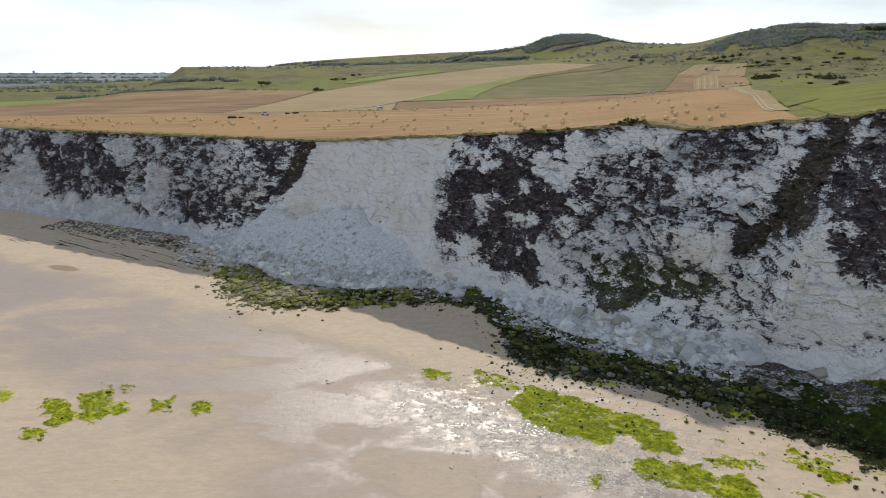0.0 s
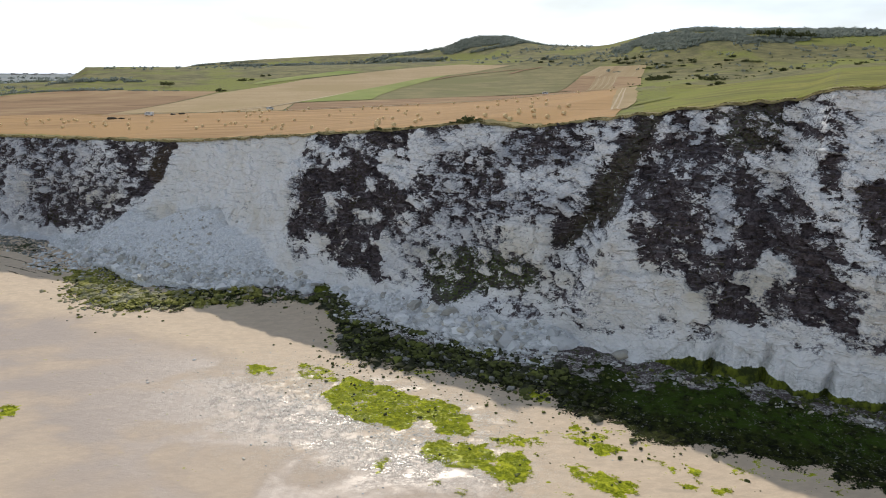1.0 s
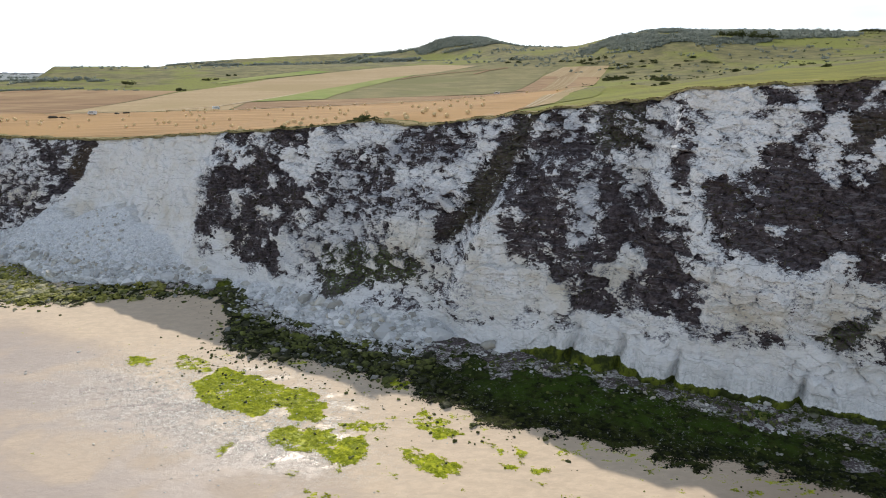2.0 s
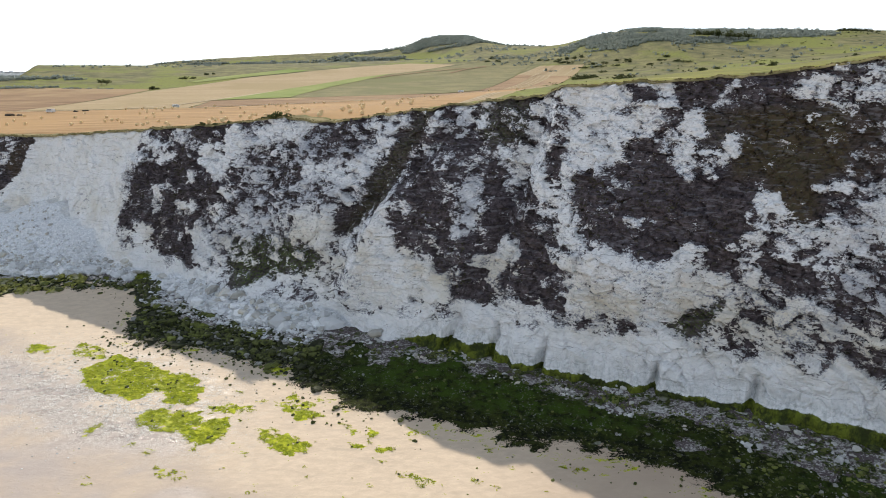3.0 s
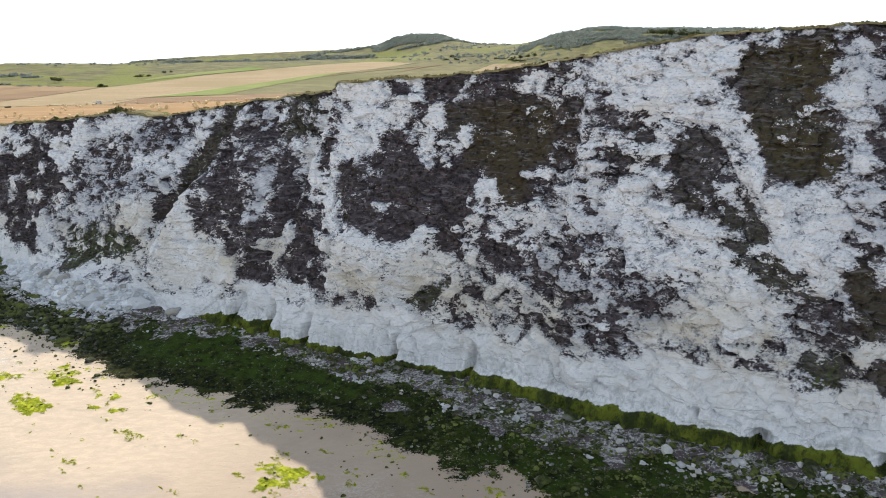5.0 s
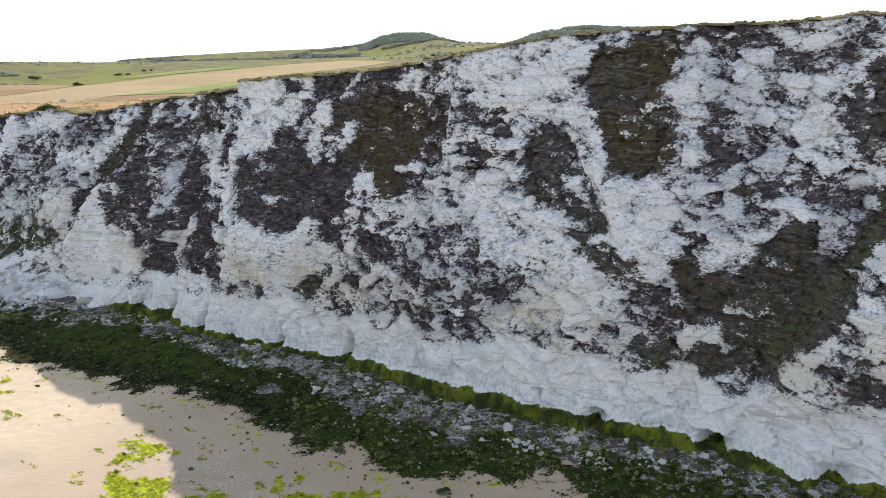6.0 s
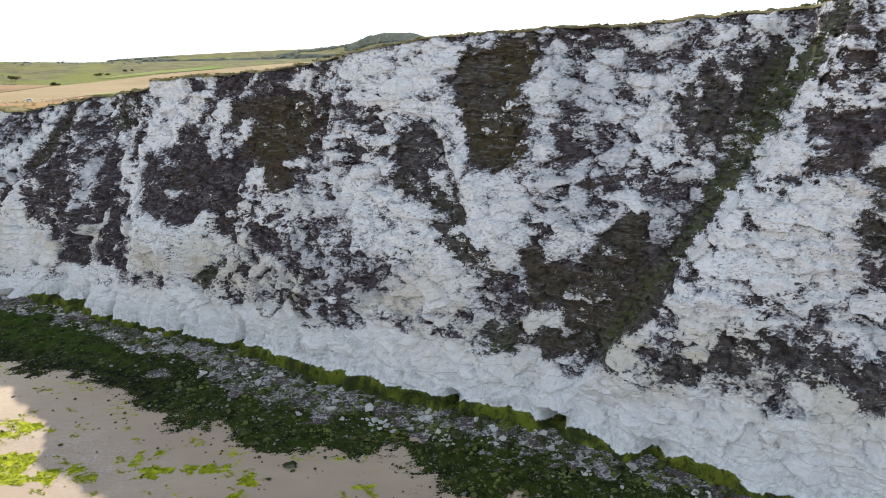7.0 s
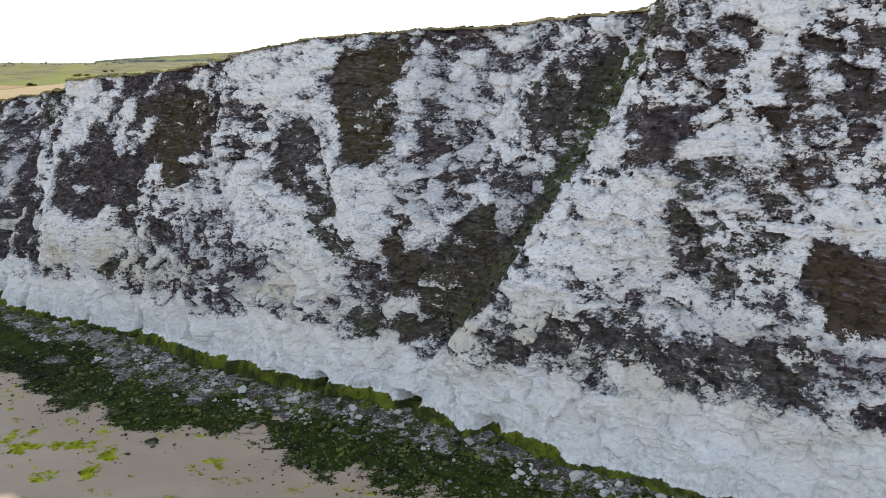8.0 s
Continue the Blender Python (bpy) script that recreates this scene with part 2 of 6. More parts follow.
# pillar
patch(0.0, 27.2, 66.7, 54.3, 71, 57.4, 50.5, 31.5, 47.6)
patch(-0.65, 27.3, 67.4, 41.1, 70, 53.7, 71.4, 54.8, 64.5, 35.4, 62.6, 28, 63)
patch(0.25, 41.9, 69, 47.8, 69, 51.6, 65, 44.8, 64.2)
patch(-0.5, 28.1, 62, 54.3, 62.2, 50, 56.3, 43.1, 50.8, 34.1, 48.8, 30.1, 52.6)
patch(0.3, 43.6, 56, 53.4, 59, 55.4, 54, 51.2, 49.9, 43.5, 49.4)
patch(0.68, 33.5, 48.4, 44.7, 49.9, 57.1, 51.7, 62.2, 49.5, 69.1, 51.2, 74.2, 48.1, 75.1, 42.8, 70.9, 39.4, 72.7, 35.4, 71.1, 30.2, 65.4, 30.9, 65.6, 35.5, 61.6, 34.2, 55.3, 30.3, 53.2, 30.4, 47.4, 33, 37.6, 34.2, 39.5, 38, 34.8, 39.6)
patch(-0.35, 28.6, 48.5, 33.3, 49, 36, 36.4, 42.4, 34.2, 35.9, 30.4, 32.2, 35.9)
patch(-0.3, 48.3, 39.8, 53.1, 40, 54.5, 38.7, 48.7, 38)
patch(-0.55, 54, 56.1, 57.6, 56.9, 62.3, 50.7, 60.9, 48.1, 56.3, 50.2)
patch(-0.7, 38, 28.7, 47.7, 32.2, 61.3, 28.6, 72.3, 29.3, 73.5, 21.3, 60, 17.9, 37.2, 18.3)
patch(-0.5, 55.5, 29.9, 62.4, 35.8, 66.2, 34.6, 61.2, 29.5)
patch(0.35, 61, 19.6, 70.8, 24.5, 71.3, 21.4, 67.3, 16.8, 59.6, 13.3, 56, 14.2, green=0.7)
# brown slope
patch(0.4, 54.3, 70.4, 66, 72.3, 77.4, 73.2, 79.2, 68.2, 76.4, 63.1, 67.4, 62.9, 65.8, 65.5, 61, 64.5, 59, 63.9, 55.5, 62.6)
patch(0.65, 60.3, 63, 67.2, 63.7, 78.4, 64.5, 89.1, 64.9, 91, 58.2, 90.6, 52.5, 84.9, 49.1, 87.5, 44.6, 83.9, 41.2, 80.5, 43.4, 75, 50.3, 69.4, 49.8, 67.5, 54.7, 61.5, 55.4, brown=1.0, green=0.2)
patch(-0.4, 62.9, 68.6, 65.8, 69.5, 67.1, 65.5, 63.6, 64)
patch(-0.45, 57.2, 60.4, 60.5, 62, 60.6, 58.6, 58.1, 57.7)
patch(-0.45, 66.9, 58.5, 69.4, 58.3, 69.1, 53.3, 67.1, 53.2)
patch(-1.0, 74.8, 46.8, 78.8, 47.1, 79.8, 44.3, 75.3, 43.6)
patch(0.5, 90.1, 65, 95.9, 65.1, 97.2, 52.3, 91.8, 50.5, brown=0.7)
patch(-0.4, 79.9, 70.6, 87.1, 72.7, 89.1, 66.9, 83.9, 65, 81.4, 67.6)
patch(0.38, 76.7, 39.4, 81.9, 40.2, 90.3, 38.5, 92.6, 36.2, 90.3, 30.8, 88.6, 28.4, 82.5, 27.3, 77.8, 30)
patch(-0.5, 73.6, 37.9, 76.8, 38.3, 77.3, 30, 74.6, 29.6, 73, 33)
patch(-0.3, 78.8, 39.5, 85.9, 41.2, 85.3, 38, 82.5, 35.5, 79.8, 36.4)
# fins
patch(-0.5, 94.9, 73.3, 108.3, 77.6, 126.3, 79.1, 126.3, 72.1, 123, 68.3, 113.8, 65.8, 98.7, 66.8)
patch(0.02, 101, 66.4, 114.9, 66.7, 115.2, 64.3, 110, 62.3, 113.7, 57.6, 114.5, 52.6, 104.3, 52.2, 100, 62.1)
patch(0.3, 104.1, 61.6, 111.7, 59.3, 113.7, 52.8, 104.7, 53.5, green=0.2)
patch(-0.32, 89.9, 40, 98, 48.4, 101.6, 52.6, 103.4, 49.9, 109.3, 36.5, 105.5, 32.4, 98.9, 37.4, 87.6, 35.7, grey=0.3)
patch(-0.6, 103.7, 48.5, 114.2, 49.2, 120.4, 45.3, 128.3, 40.1, 130.3, 37.1, 126.4, 32, 117.6, 35.9, 109.5, 37.4, 106.1, 43.1)
patch(-0.55, 113.9, 64.3, 127.9, 65.3, 128.8, 61.6, 124.6, 59.2, 117.5, 60, 113.1, 62.2)
patch(0.02, 91.4, 33.9, 100.5, 37.6, 108.6, 42, 111.1, 36.7, 111.9, 30.6, 124.1, 29.1, 124.5, 21.6, 111.9, 17, 96.9, 16, 90.1, 23.3, grey=0.7)
patch(-0.4, 99.5, 32.1, 108.3, 36.3, 108.8, 32.6, 105, 30.1)
patch(0.22, 94.4, 23.8, 101.9, 26, 104.5, 19.6, 96.5, 16.3)
patch(0.35, 107.8, 24.2, 111.9, 23.8, 113.4, 18.4, 107.2, 18.3)
patch(-0.75, 114, 17.6, 142.5, 23.6, 140.4, 30.4, 129.3, 35.7, 125.6, 30.8, 124.7, 26.1)
patch(0.7, 116.5, 59, 124.5, 60.2, 126.6, 54.6, 126.7, 47.8, 128.4, 44.1, 121.5, 43.8, 117.8, 47.4, green=0.2)
patch(0.33, 126.9, 45.4, 133.8, 45.9, 141.2, 36.5, 147.7, 34.6, 150, 31.4, 146.3, 26.4, 139.4, 30.1, 134.7, 33.1, 131.2, 37, green=0.4)
patch(-0.6, 129.6, 59.6, 132.1, 58.3, 136.1, 51.7, 134.3, 47.2, 131.4, 52.7)
patch(0.15, 132.6, 20.4, 138.3, 19, 139.7, 16.6, 134, 16.8)
# bay
patch(0.68, 126, 75.9, 143.4, 79.4, 145, 71.1, 142.4, 67.4, 146.2, 59.9, 148.9, 52.5, 141.1, 50.6, 135.5, 52.7, 131.2, 60.5, 128.1, 68.6, brown=1.0, green=0.3)
patch(-0.65, 132.5, 49.2, 144.4, 48.3, 148.6, 47.3, 150.8, 39.8, 149.7, 33.5, 147, 32.5, 142, 37.3, 137.7, 40.9)
patch(-0.04, 143.4, 79.4, 161.6, 80.9, 176.5, 81.5, 180.5, 78.5, 175.6, 73.3, 177.9, 61.2, 167.7, 59.1, 166.7, 52.9, 169.9, 44.2, 161, 39.9, 150.6, 42.1, 147.4, 60, grey=0.5)
patch(-0.5, 143.2, 68.8, 147.7, 71.1, 149.8, 65.3, 145.1, 64)
patch(-0.45, 154, 74.5, 160.4, 74.7, 161.3, 69.8, 154.8, 69.8)
patch(-0.5, 147.7, 64.4, 151.1, 63.4, 152, 53.6, 149.1, 54.6)
patch(-0.6, 162, 63.7, 174.7, 65.3, 176.2, 60.8, 167.7, 59.1, 163.4, 61.1)
patch(-0.4, 162.7, 80.4, 174.7, 81, 174.2, 77.1, 163.3, 75.4)
patch(-0.4, 165.1, 71.2, 174, 71.2, 174.7, 66.9, 165.6, 66.5)
patch(0.5, 151.5, 60.1, 155.6, 60.2, 157.7, 53.8, 152.9, 52.5)
patch(0.6, 160, 50.3, 167.2, 50.9, 167.7, 47.8, 160.7, 47.2, brown=0.7)
patch(0.45, 145.3, 80, 159.5, 80.6, 157.9, 76.8, 150.5, 77.1)
# diagonal
patch(0.15, 141.6, 29.4, 151.9, 31.5, 153.2, 23.1, 148.8, 22.1, grey=0.9)
patch(0.72, 150.6, 36.5, 157.1, 39.9, 155.8, 34.1, 162.7, 33.3, 164.9, 39.1, 169.9, 44.5, 173.1, 41.8, 174.9, 34.8, 180.4, 33.7, 176.9, 27.1, 173.2, 22.1, 167.6, 18.7, 158.5, 16.3, 156, 19.9, 161.5, 22.6, 159.8, 26.3, 154.4, 23.9, 152.4, 29.8, green=0.3, brown=0.6)
patch(-0.45, 155.4, 37.6, 161.1, 39.2, 161.8, 34.4, 156.9, 33.2)
patch(0.05, 173.9, 42.3, 179, 45.2, 180, 37.1, 174.8, 35.7, grey=1.0)
patch(0.6, 145.2, 19.8, 152.1, 20.7, 152.4, 15.2, 147.5, 14.6, green=0.8)
patch(0.55, 176.1, 69.2, 181.6, 74.3, 183.8, 55.5, 179.4, 56.2, 176.9, 62.1, green=0.2)
patch(0.6, 179.9, 71.1, 189.4, 75.7, 193.7, 74.6, 191.7, 63.5, 185.9, 56.4, 180.8, 56.4, 181.7, 63.3, green=0.25)
patch(0.02, 196, 68, 194.8, 56.7, 186.1, 40.8, 183.4, 34.5, 186.1, 32.9, 191.7, 43.5, 194.9, 51.4, 202, 55.1, 199.6, 61.9, green=0.4)
patch(-0.6, 191.5, 43.5, 200.7, 52.3, 209.6, 53.1, 211, 36.8, 198.7, 30, 189.9, 23.4, 183.3, 25.9, 185.2, 34.4)
patch(-0.12, 192.7, 36.6, 202.3, 37.1, 203.4, 30.2, 194.2, 29.9)
patch(0.35, 193.3, 76.8, 201.8, 75.3, 194.2, 63.7, 189.4, 50.7, 186.3, 48.7, 188.4, 63.4, green=0.9)
patch(-0.15, 194.2, 63.7, 200.8, 67.7, 200.9, 55.7, 191, 44.1, 187, 41.9, 189.3, 50.1, green=0.2)
patch(0.1, 171.0, 50.7, 182.4, 52.9, 184.7, 46.2, 178.9, 36.5, 174.6, 35.8, 173.5, 44.9, grey=0.8)
patch(0.6, 186.2, 49.4, 185.2, 42.9, 183.4, 35.6, 179.8, 29.8, 174.7, 22.1, 167.2, 15.8, 173.4, 25.7, 176.6, 34.2, 181.3, 42.6, 184.1, 49.3, green=0.25)
patch(0.5, 200.0, 78.4, 200.3, 73.3, 193.3, 66.0, 190.7, 60.1, 185.2, 48.2, 183.3, 49.2, 187.3, 59.9, 189.9, 65.8, 194.9, 72.9, green=0.85)
patch(0.55, 163.5, 36.2, 173.4, 46.0, 174.6, 35.8, 174.4, 26.3, 167.5, 18.3, 162.1, 17.4, 162.3, 24.8, green=0.3, brown=0.5)
# east
patch(0.16, 202.4, 82.5, 238.4, 81.3, 241.6, 54, 234.7, 53.4, 230, 58.5, 225.4, 61, 220.6, 63.6, 209.7, 59.6, 203.1, 55.2, 199.1, 63.9, brown=0.5)
patch(0.6, 199, 64, 206.5, 65.6, 211.9, 63.6, 208.9, 57.6, 204.1, 55.3, 200.5, 59.2, brown=0.5)
patch(-0.45, 207.3, 67.4, 211.7, 70.3, 213.2, 65.5, 208.2, 65.2)
patch(-0.5, 219.4, 78.1, 222.9, 79.8, 224.7, 74.2, 220.1, 74)
patch(-0.4, 227, 74.2, 231.1, 75.6, 231.6, 73, 227.3, 72.1)
patch(-0.45, 203.5, 84.2, 230.9, 83.9, 238.4, 80.4, 231.4, 79.8, 215.3, 81.1)
patch(0.4, 209.3, 79.1, 215.7, 79.1, 217.4, 68.3, 211.3, 73)
patch(0.45, 231.6, 77.8, 238.7, 78.6, 239.7, 69.5, 232.5, 71.2)
patch(-0.45, 219.4, 72.3, 223.8, 72.3, 225.4, 67.1, 221, 67.6)
patch(0.6, 221.5, 63.8, 226.7, 64, 227.5, 58.6, 233, 54.5, 233.4, 50.7, 229.2, 51.2, 225.9, 57.4, 222.9, 60, brown=0.8)
# far east
patch(-0.6, 209.7, 58.8, 214.4, 62.6, 219.7, 63.5, 222.8, 61.1, 225, 57.5, 218.7, 58, 211.8, 55.7)
patch(0.14, 209.9, 55.8, 215.2, 57.8, 225.1, 56.6, 228.1, 46.5, 229.9, 39.6, 224.2, 36.6, 218, 33.3, 214.2, 40.8, 209.4, 44.8, green=0.35)
patch(0.38, 209.6, 52, 214, 51.1, 213.9, 44.7, 211.1, 44.4, green=0.5)
patch(0.3, 217.3, 41.9, 223.5, 41.2, 223.3, 36.7, 218.1, 36.6, green=0.3)
patch(-0.2, 214.1, 52.2, 223.8, 53.7, 225.3, 47.9, 214.8, 46.2)
patch(-0.5, 234.7, 53.4, 241.7, 52.5, 242.6, 44.8, 237.5, 44, 235.6, 46.5)
patch(-0.35, 227, 48.2, 231.2, 48.7, 232.8, 36.2, 229.3, 37.5)
patch(0.85, 231.1, 43.5, 235.7, 45.1, 238.3, 43.7, 245.1, 44.2, 246.3, 32.3, 239, 31.2, 235.8, 31.8, 232.6, 37.9, brown=1.0)
patch(-0.5, 211.8, 30.3, 222.4, 31.6, 231, 31, 235.1, 30.9, 231.4, 28.2, 222.9, 27.8, 213.8, 25.9, grey=0.5)
patch(0.35, 222.8, 34.1, 232.2, 34.9, 230.9, 31.5, 225, 31.8)
patch(0.36, 179.3, 20.6, 181.8, 21.9, 190, 23.8, 194.1, 30.1, 208.5, 29.1, 212, 26, 229.7, 27.9, 234.4, 30.1, 236.4, 27.1, 234.7, 22.2, 239, 19.1, 232.6, 19.2, 215.4, 17.6, 208.3, 20.9, 195.6, 17.8, 191.1, 17.8, 181.2, 17.3, green=0.2)
patch(0.0, 235.4, 29.2, 246.6, 30.1, 247.2, 25.1, 236.1, 23.3, grey=1.0)
patch(0.5, 242.6, 21.3, 247.4, 22.9, 248.2, 16.9, 243.9, 16.5)


def inside(s, z, ps, pz, blur):
    """1 within an outline, 0 outside, with a soft edge."""
    cover = np.zeros(s.shape)
    box = (s > ps.min() - blur) & (s < ps.max() + blur) & (z > pz.min() - blur) & (z < pz.max() + blur)
    x, y = s[box], z[box]
    near, odd = np.full(x.shape, 1e9), np.zeros(x.shape, bool)
    for k in range(len(ps)):
        ax, ay, bx, by = ps[k - 1], pz[k - 1], ps[k], pz[k]
        t = np.clip(((x - ax) * (bx - ax) + (y - ay) * (by - ay)) / ((bx - ax) ** 2 + (by - ay) ** 2 + 1e-9), 0, 1)
        near = np.minimum(near, np.hypot(x - ax - t * (bx - ax), y - ay - t * (by - ay)))
        if ay != by:
            odd ^= ((ay > y) != (by > y)) & (x < (bx - ax) * (y - ay) / (by - ay) + ax)
    cover[box] = smooth(0.5 + np.where(odd, near, -near) / (2 * blur))
    return cover


def thickness(s, z):
    total = np.full(s.shape, -0.12)
    for level, ps, pz, *_ in PATCHES:
        w = inside(s, z, ps, pz, 1.5)
        total = total * (1 - w) + level * w
    return total


def tone(s, z, column, plain):
    """The share of green, brown or grey in the growth."""
    total = plain + 0 * s
    for row in PATCHES:
        if row[column] is not None:
            w = inside(s, z, row[1], row[2], 2.0)
            total = total * (1 - w) + row[column] * w
    return total


def scree_top(s):
    """How high the fallen chalk lies against the cliff."""
    return np.interp(s, (-900, -330, -260, -240, -222, -211, -196, -182, -169, -162, -150, -142, -136, -128, -115, -100, -86, -72, -55, -40, -31, -24, 10, 30, 600),
                     (5.2, 5.5, 6, 7.5, 12, 20, 17, 21.5, 23.5, 19.5, 17.5, 15.5, 11, 6.5, 6, 6.5, 7, 12, 13.5, 11.5, 8, 5, 4.4, 3, 3))


def gully(s, z, s0, z0, s1, z1, width):
    """1 along a line on the face, 0 away from it."""
    ls, lz = s1 - s0, z1 - z0
    t = np.clip(((s - s0) * ls + (z - z0) * lz) / (ls * ls + lz * lz), 0, 1)
    return np.exp(-(((s - s0 - t * ls) ** 2 + (z - z0 - t * lz) ** 2) / width ** 2))


def plates(s, z, wide, tall, seed):
    """Broken faces of chalk: each one stands out by its own amount and tilts its own way."""
    w, v = fbm(s / wide, z / wide, 1.0 + seed, 3), fbm(s / wide, z / wide, 7.0 + seed, 3)
    gap, val, ox, oy = cells(s / wide + 0.35 * w + 0.35 * z / wide, z / tall + 0.3 * v, seed)
    tilt = (val - 0.5) + 0.9 * (val * 7.3 % 1 - 0.5) * ox + 0.9 * (val * 13.7 % 1 - 0.35) * oy
    return gap, val, tilt


def fresh(s, z):
    """1 where the cliff has lately fallen and is bare."""
    west = np.interp(z, (0, 12, 22, 34, 46), (-226, -217, -209.5, -201.5, -199))
    east = np.interp(z, (0, 14, 18, 30, 41, 48), (-115, -127, -131, -134.5, -138, -133))
    rough = 2.5 * fbm(s / 12, z / 8, 5.0, 3)
    return smooth((s - west + rough) / 3 + 0.5) * smooth((east - s + rough) / 3 + 0.5)


def growth(s, z):
    ws = s + 1.3 * fbm(s / 6, z / 6, 3.0, 3) + 0.6 * perlin(s / 5, z / 1.8, 3.3) + 0.6 * perlin(s / 2.0, z / 1.1, 5.3)
    wz = z + 1.1 * fbm(s / 5, z / 6, 9.0, 3)
    total = 0.74 * thickness(ws, wz) + 0.07 * smooth((s - 40) / 20) * smooth((118 - s) / 20) - 0.02 * smooth((s - 118) / 20)
    scar = fresh(s, z)
    washed = smooth((np.interp(s, (-400, -345, -306, -284, -250, -130, -98, -86, -50, -27, 4, 20, 55, 90, 117, 135, 156, 182, 196, 210, 220, 234, 245),
                               (9, 14, 15.5, 11, 10, 13, 11, 8.5, 10, 9, 12, 14.5, 16.5, 16, 17.5, 18, 16, 15.5, 17.5, 20, 19, 19.5, 17.5))
                     + 4 * fbm(s / 8, z / 40, 2.0, 4) - z) / 2.5)
    rim = smooth((z - top_z(s) + 1.0 + 2.6 * fbm(s / 6, 0.5, 1.0, 3)) / 1.4) * 0.3
    total = total - 0.9 * washed + rim * (1 - 0.7 * scar) + 0.26 * gully(s, z, 203, 84, 194, 64, 1.8) + 0.40 * gully(s, z, 194, 62, 170, 21, 2.6) - 0.30 * gully(s, z, 200, 66, 172, 22, 3.0)
    gap, val, _ = plates(s, z, 4.6, 3.0, 0)
    gap2, val2, _ = plates(s, z, 2.0, 1.2, 3)
    mid = 0.20 * fbm(s / 5 - 0.06 * z, z / 6, 0.7, 3) + 0.26 * perlin(s / 2.7 + 0.2 * z, z / 1.7, 4.0) + 0.20 * perlin(s / 1.3, z / 1.0, 2.0)
    return total + mid + 0.50 * (0.5 - val) + 0.42 * (0.5 - val2) + 0.14 * (0.4 - smooth(gap * 4))


def slime_top(s):
    """How high the green algae reach up the foot of the cliff."""
    tall = np.interp(s, (-6, 4, 20, 26, 40, 75, 82, 100, 138, 141, 144, 158, 161, 168, 176, 184, 188, 196, 199, 215, 240),
                     (0.3, 2.6, 2.8, 1.2, 1.6, 1.2, 2.6, 3.0, 3.2, 0.9, 3.3, 2.5, 0.4, 2.4, 0.9, 1.4, 3.2, 2.7, 0.8, 1.2, 0.8))
    return foot_z(s) + tall + 0.7 * fbm(s / 4, 0 * s, 2.0, 3)


CLEFTS = (8.5, 20, 33, 59, 79)


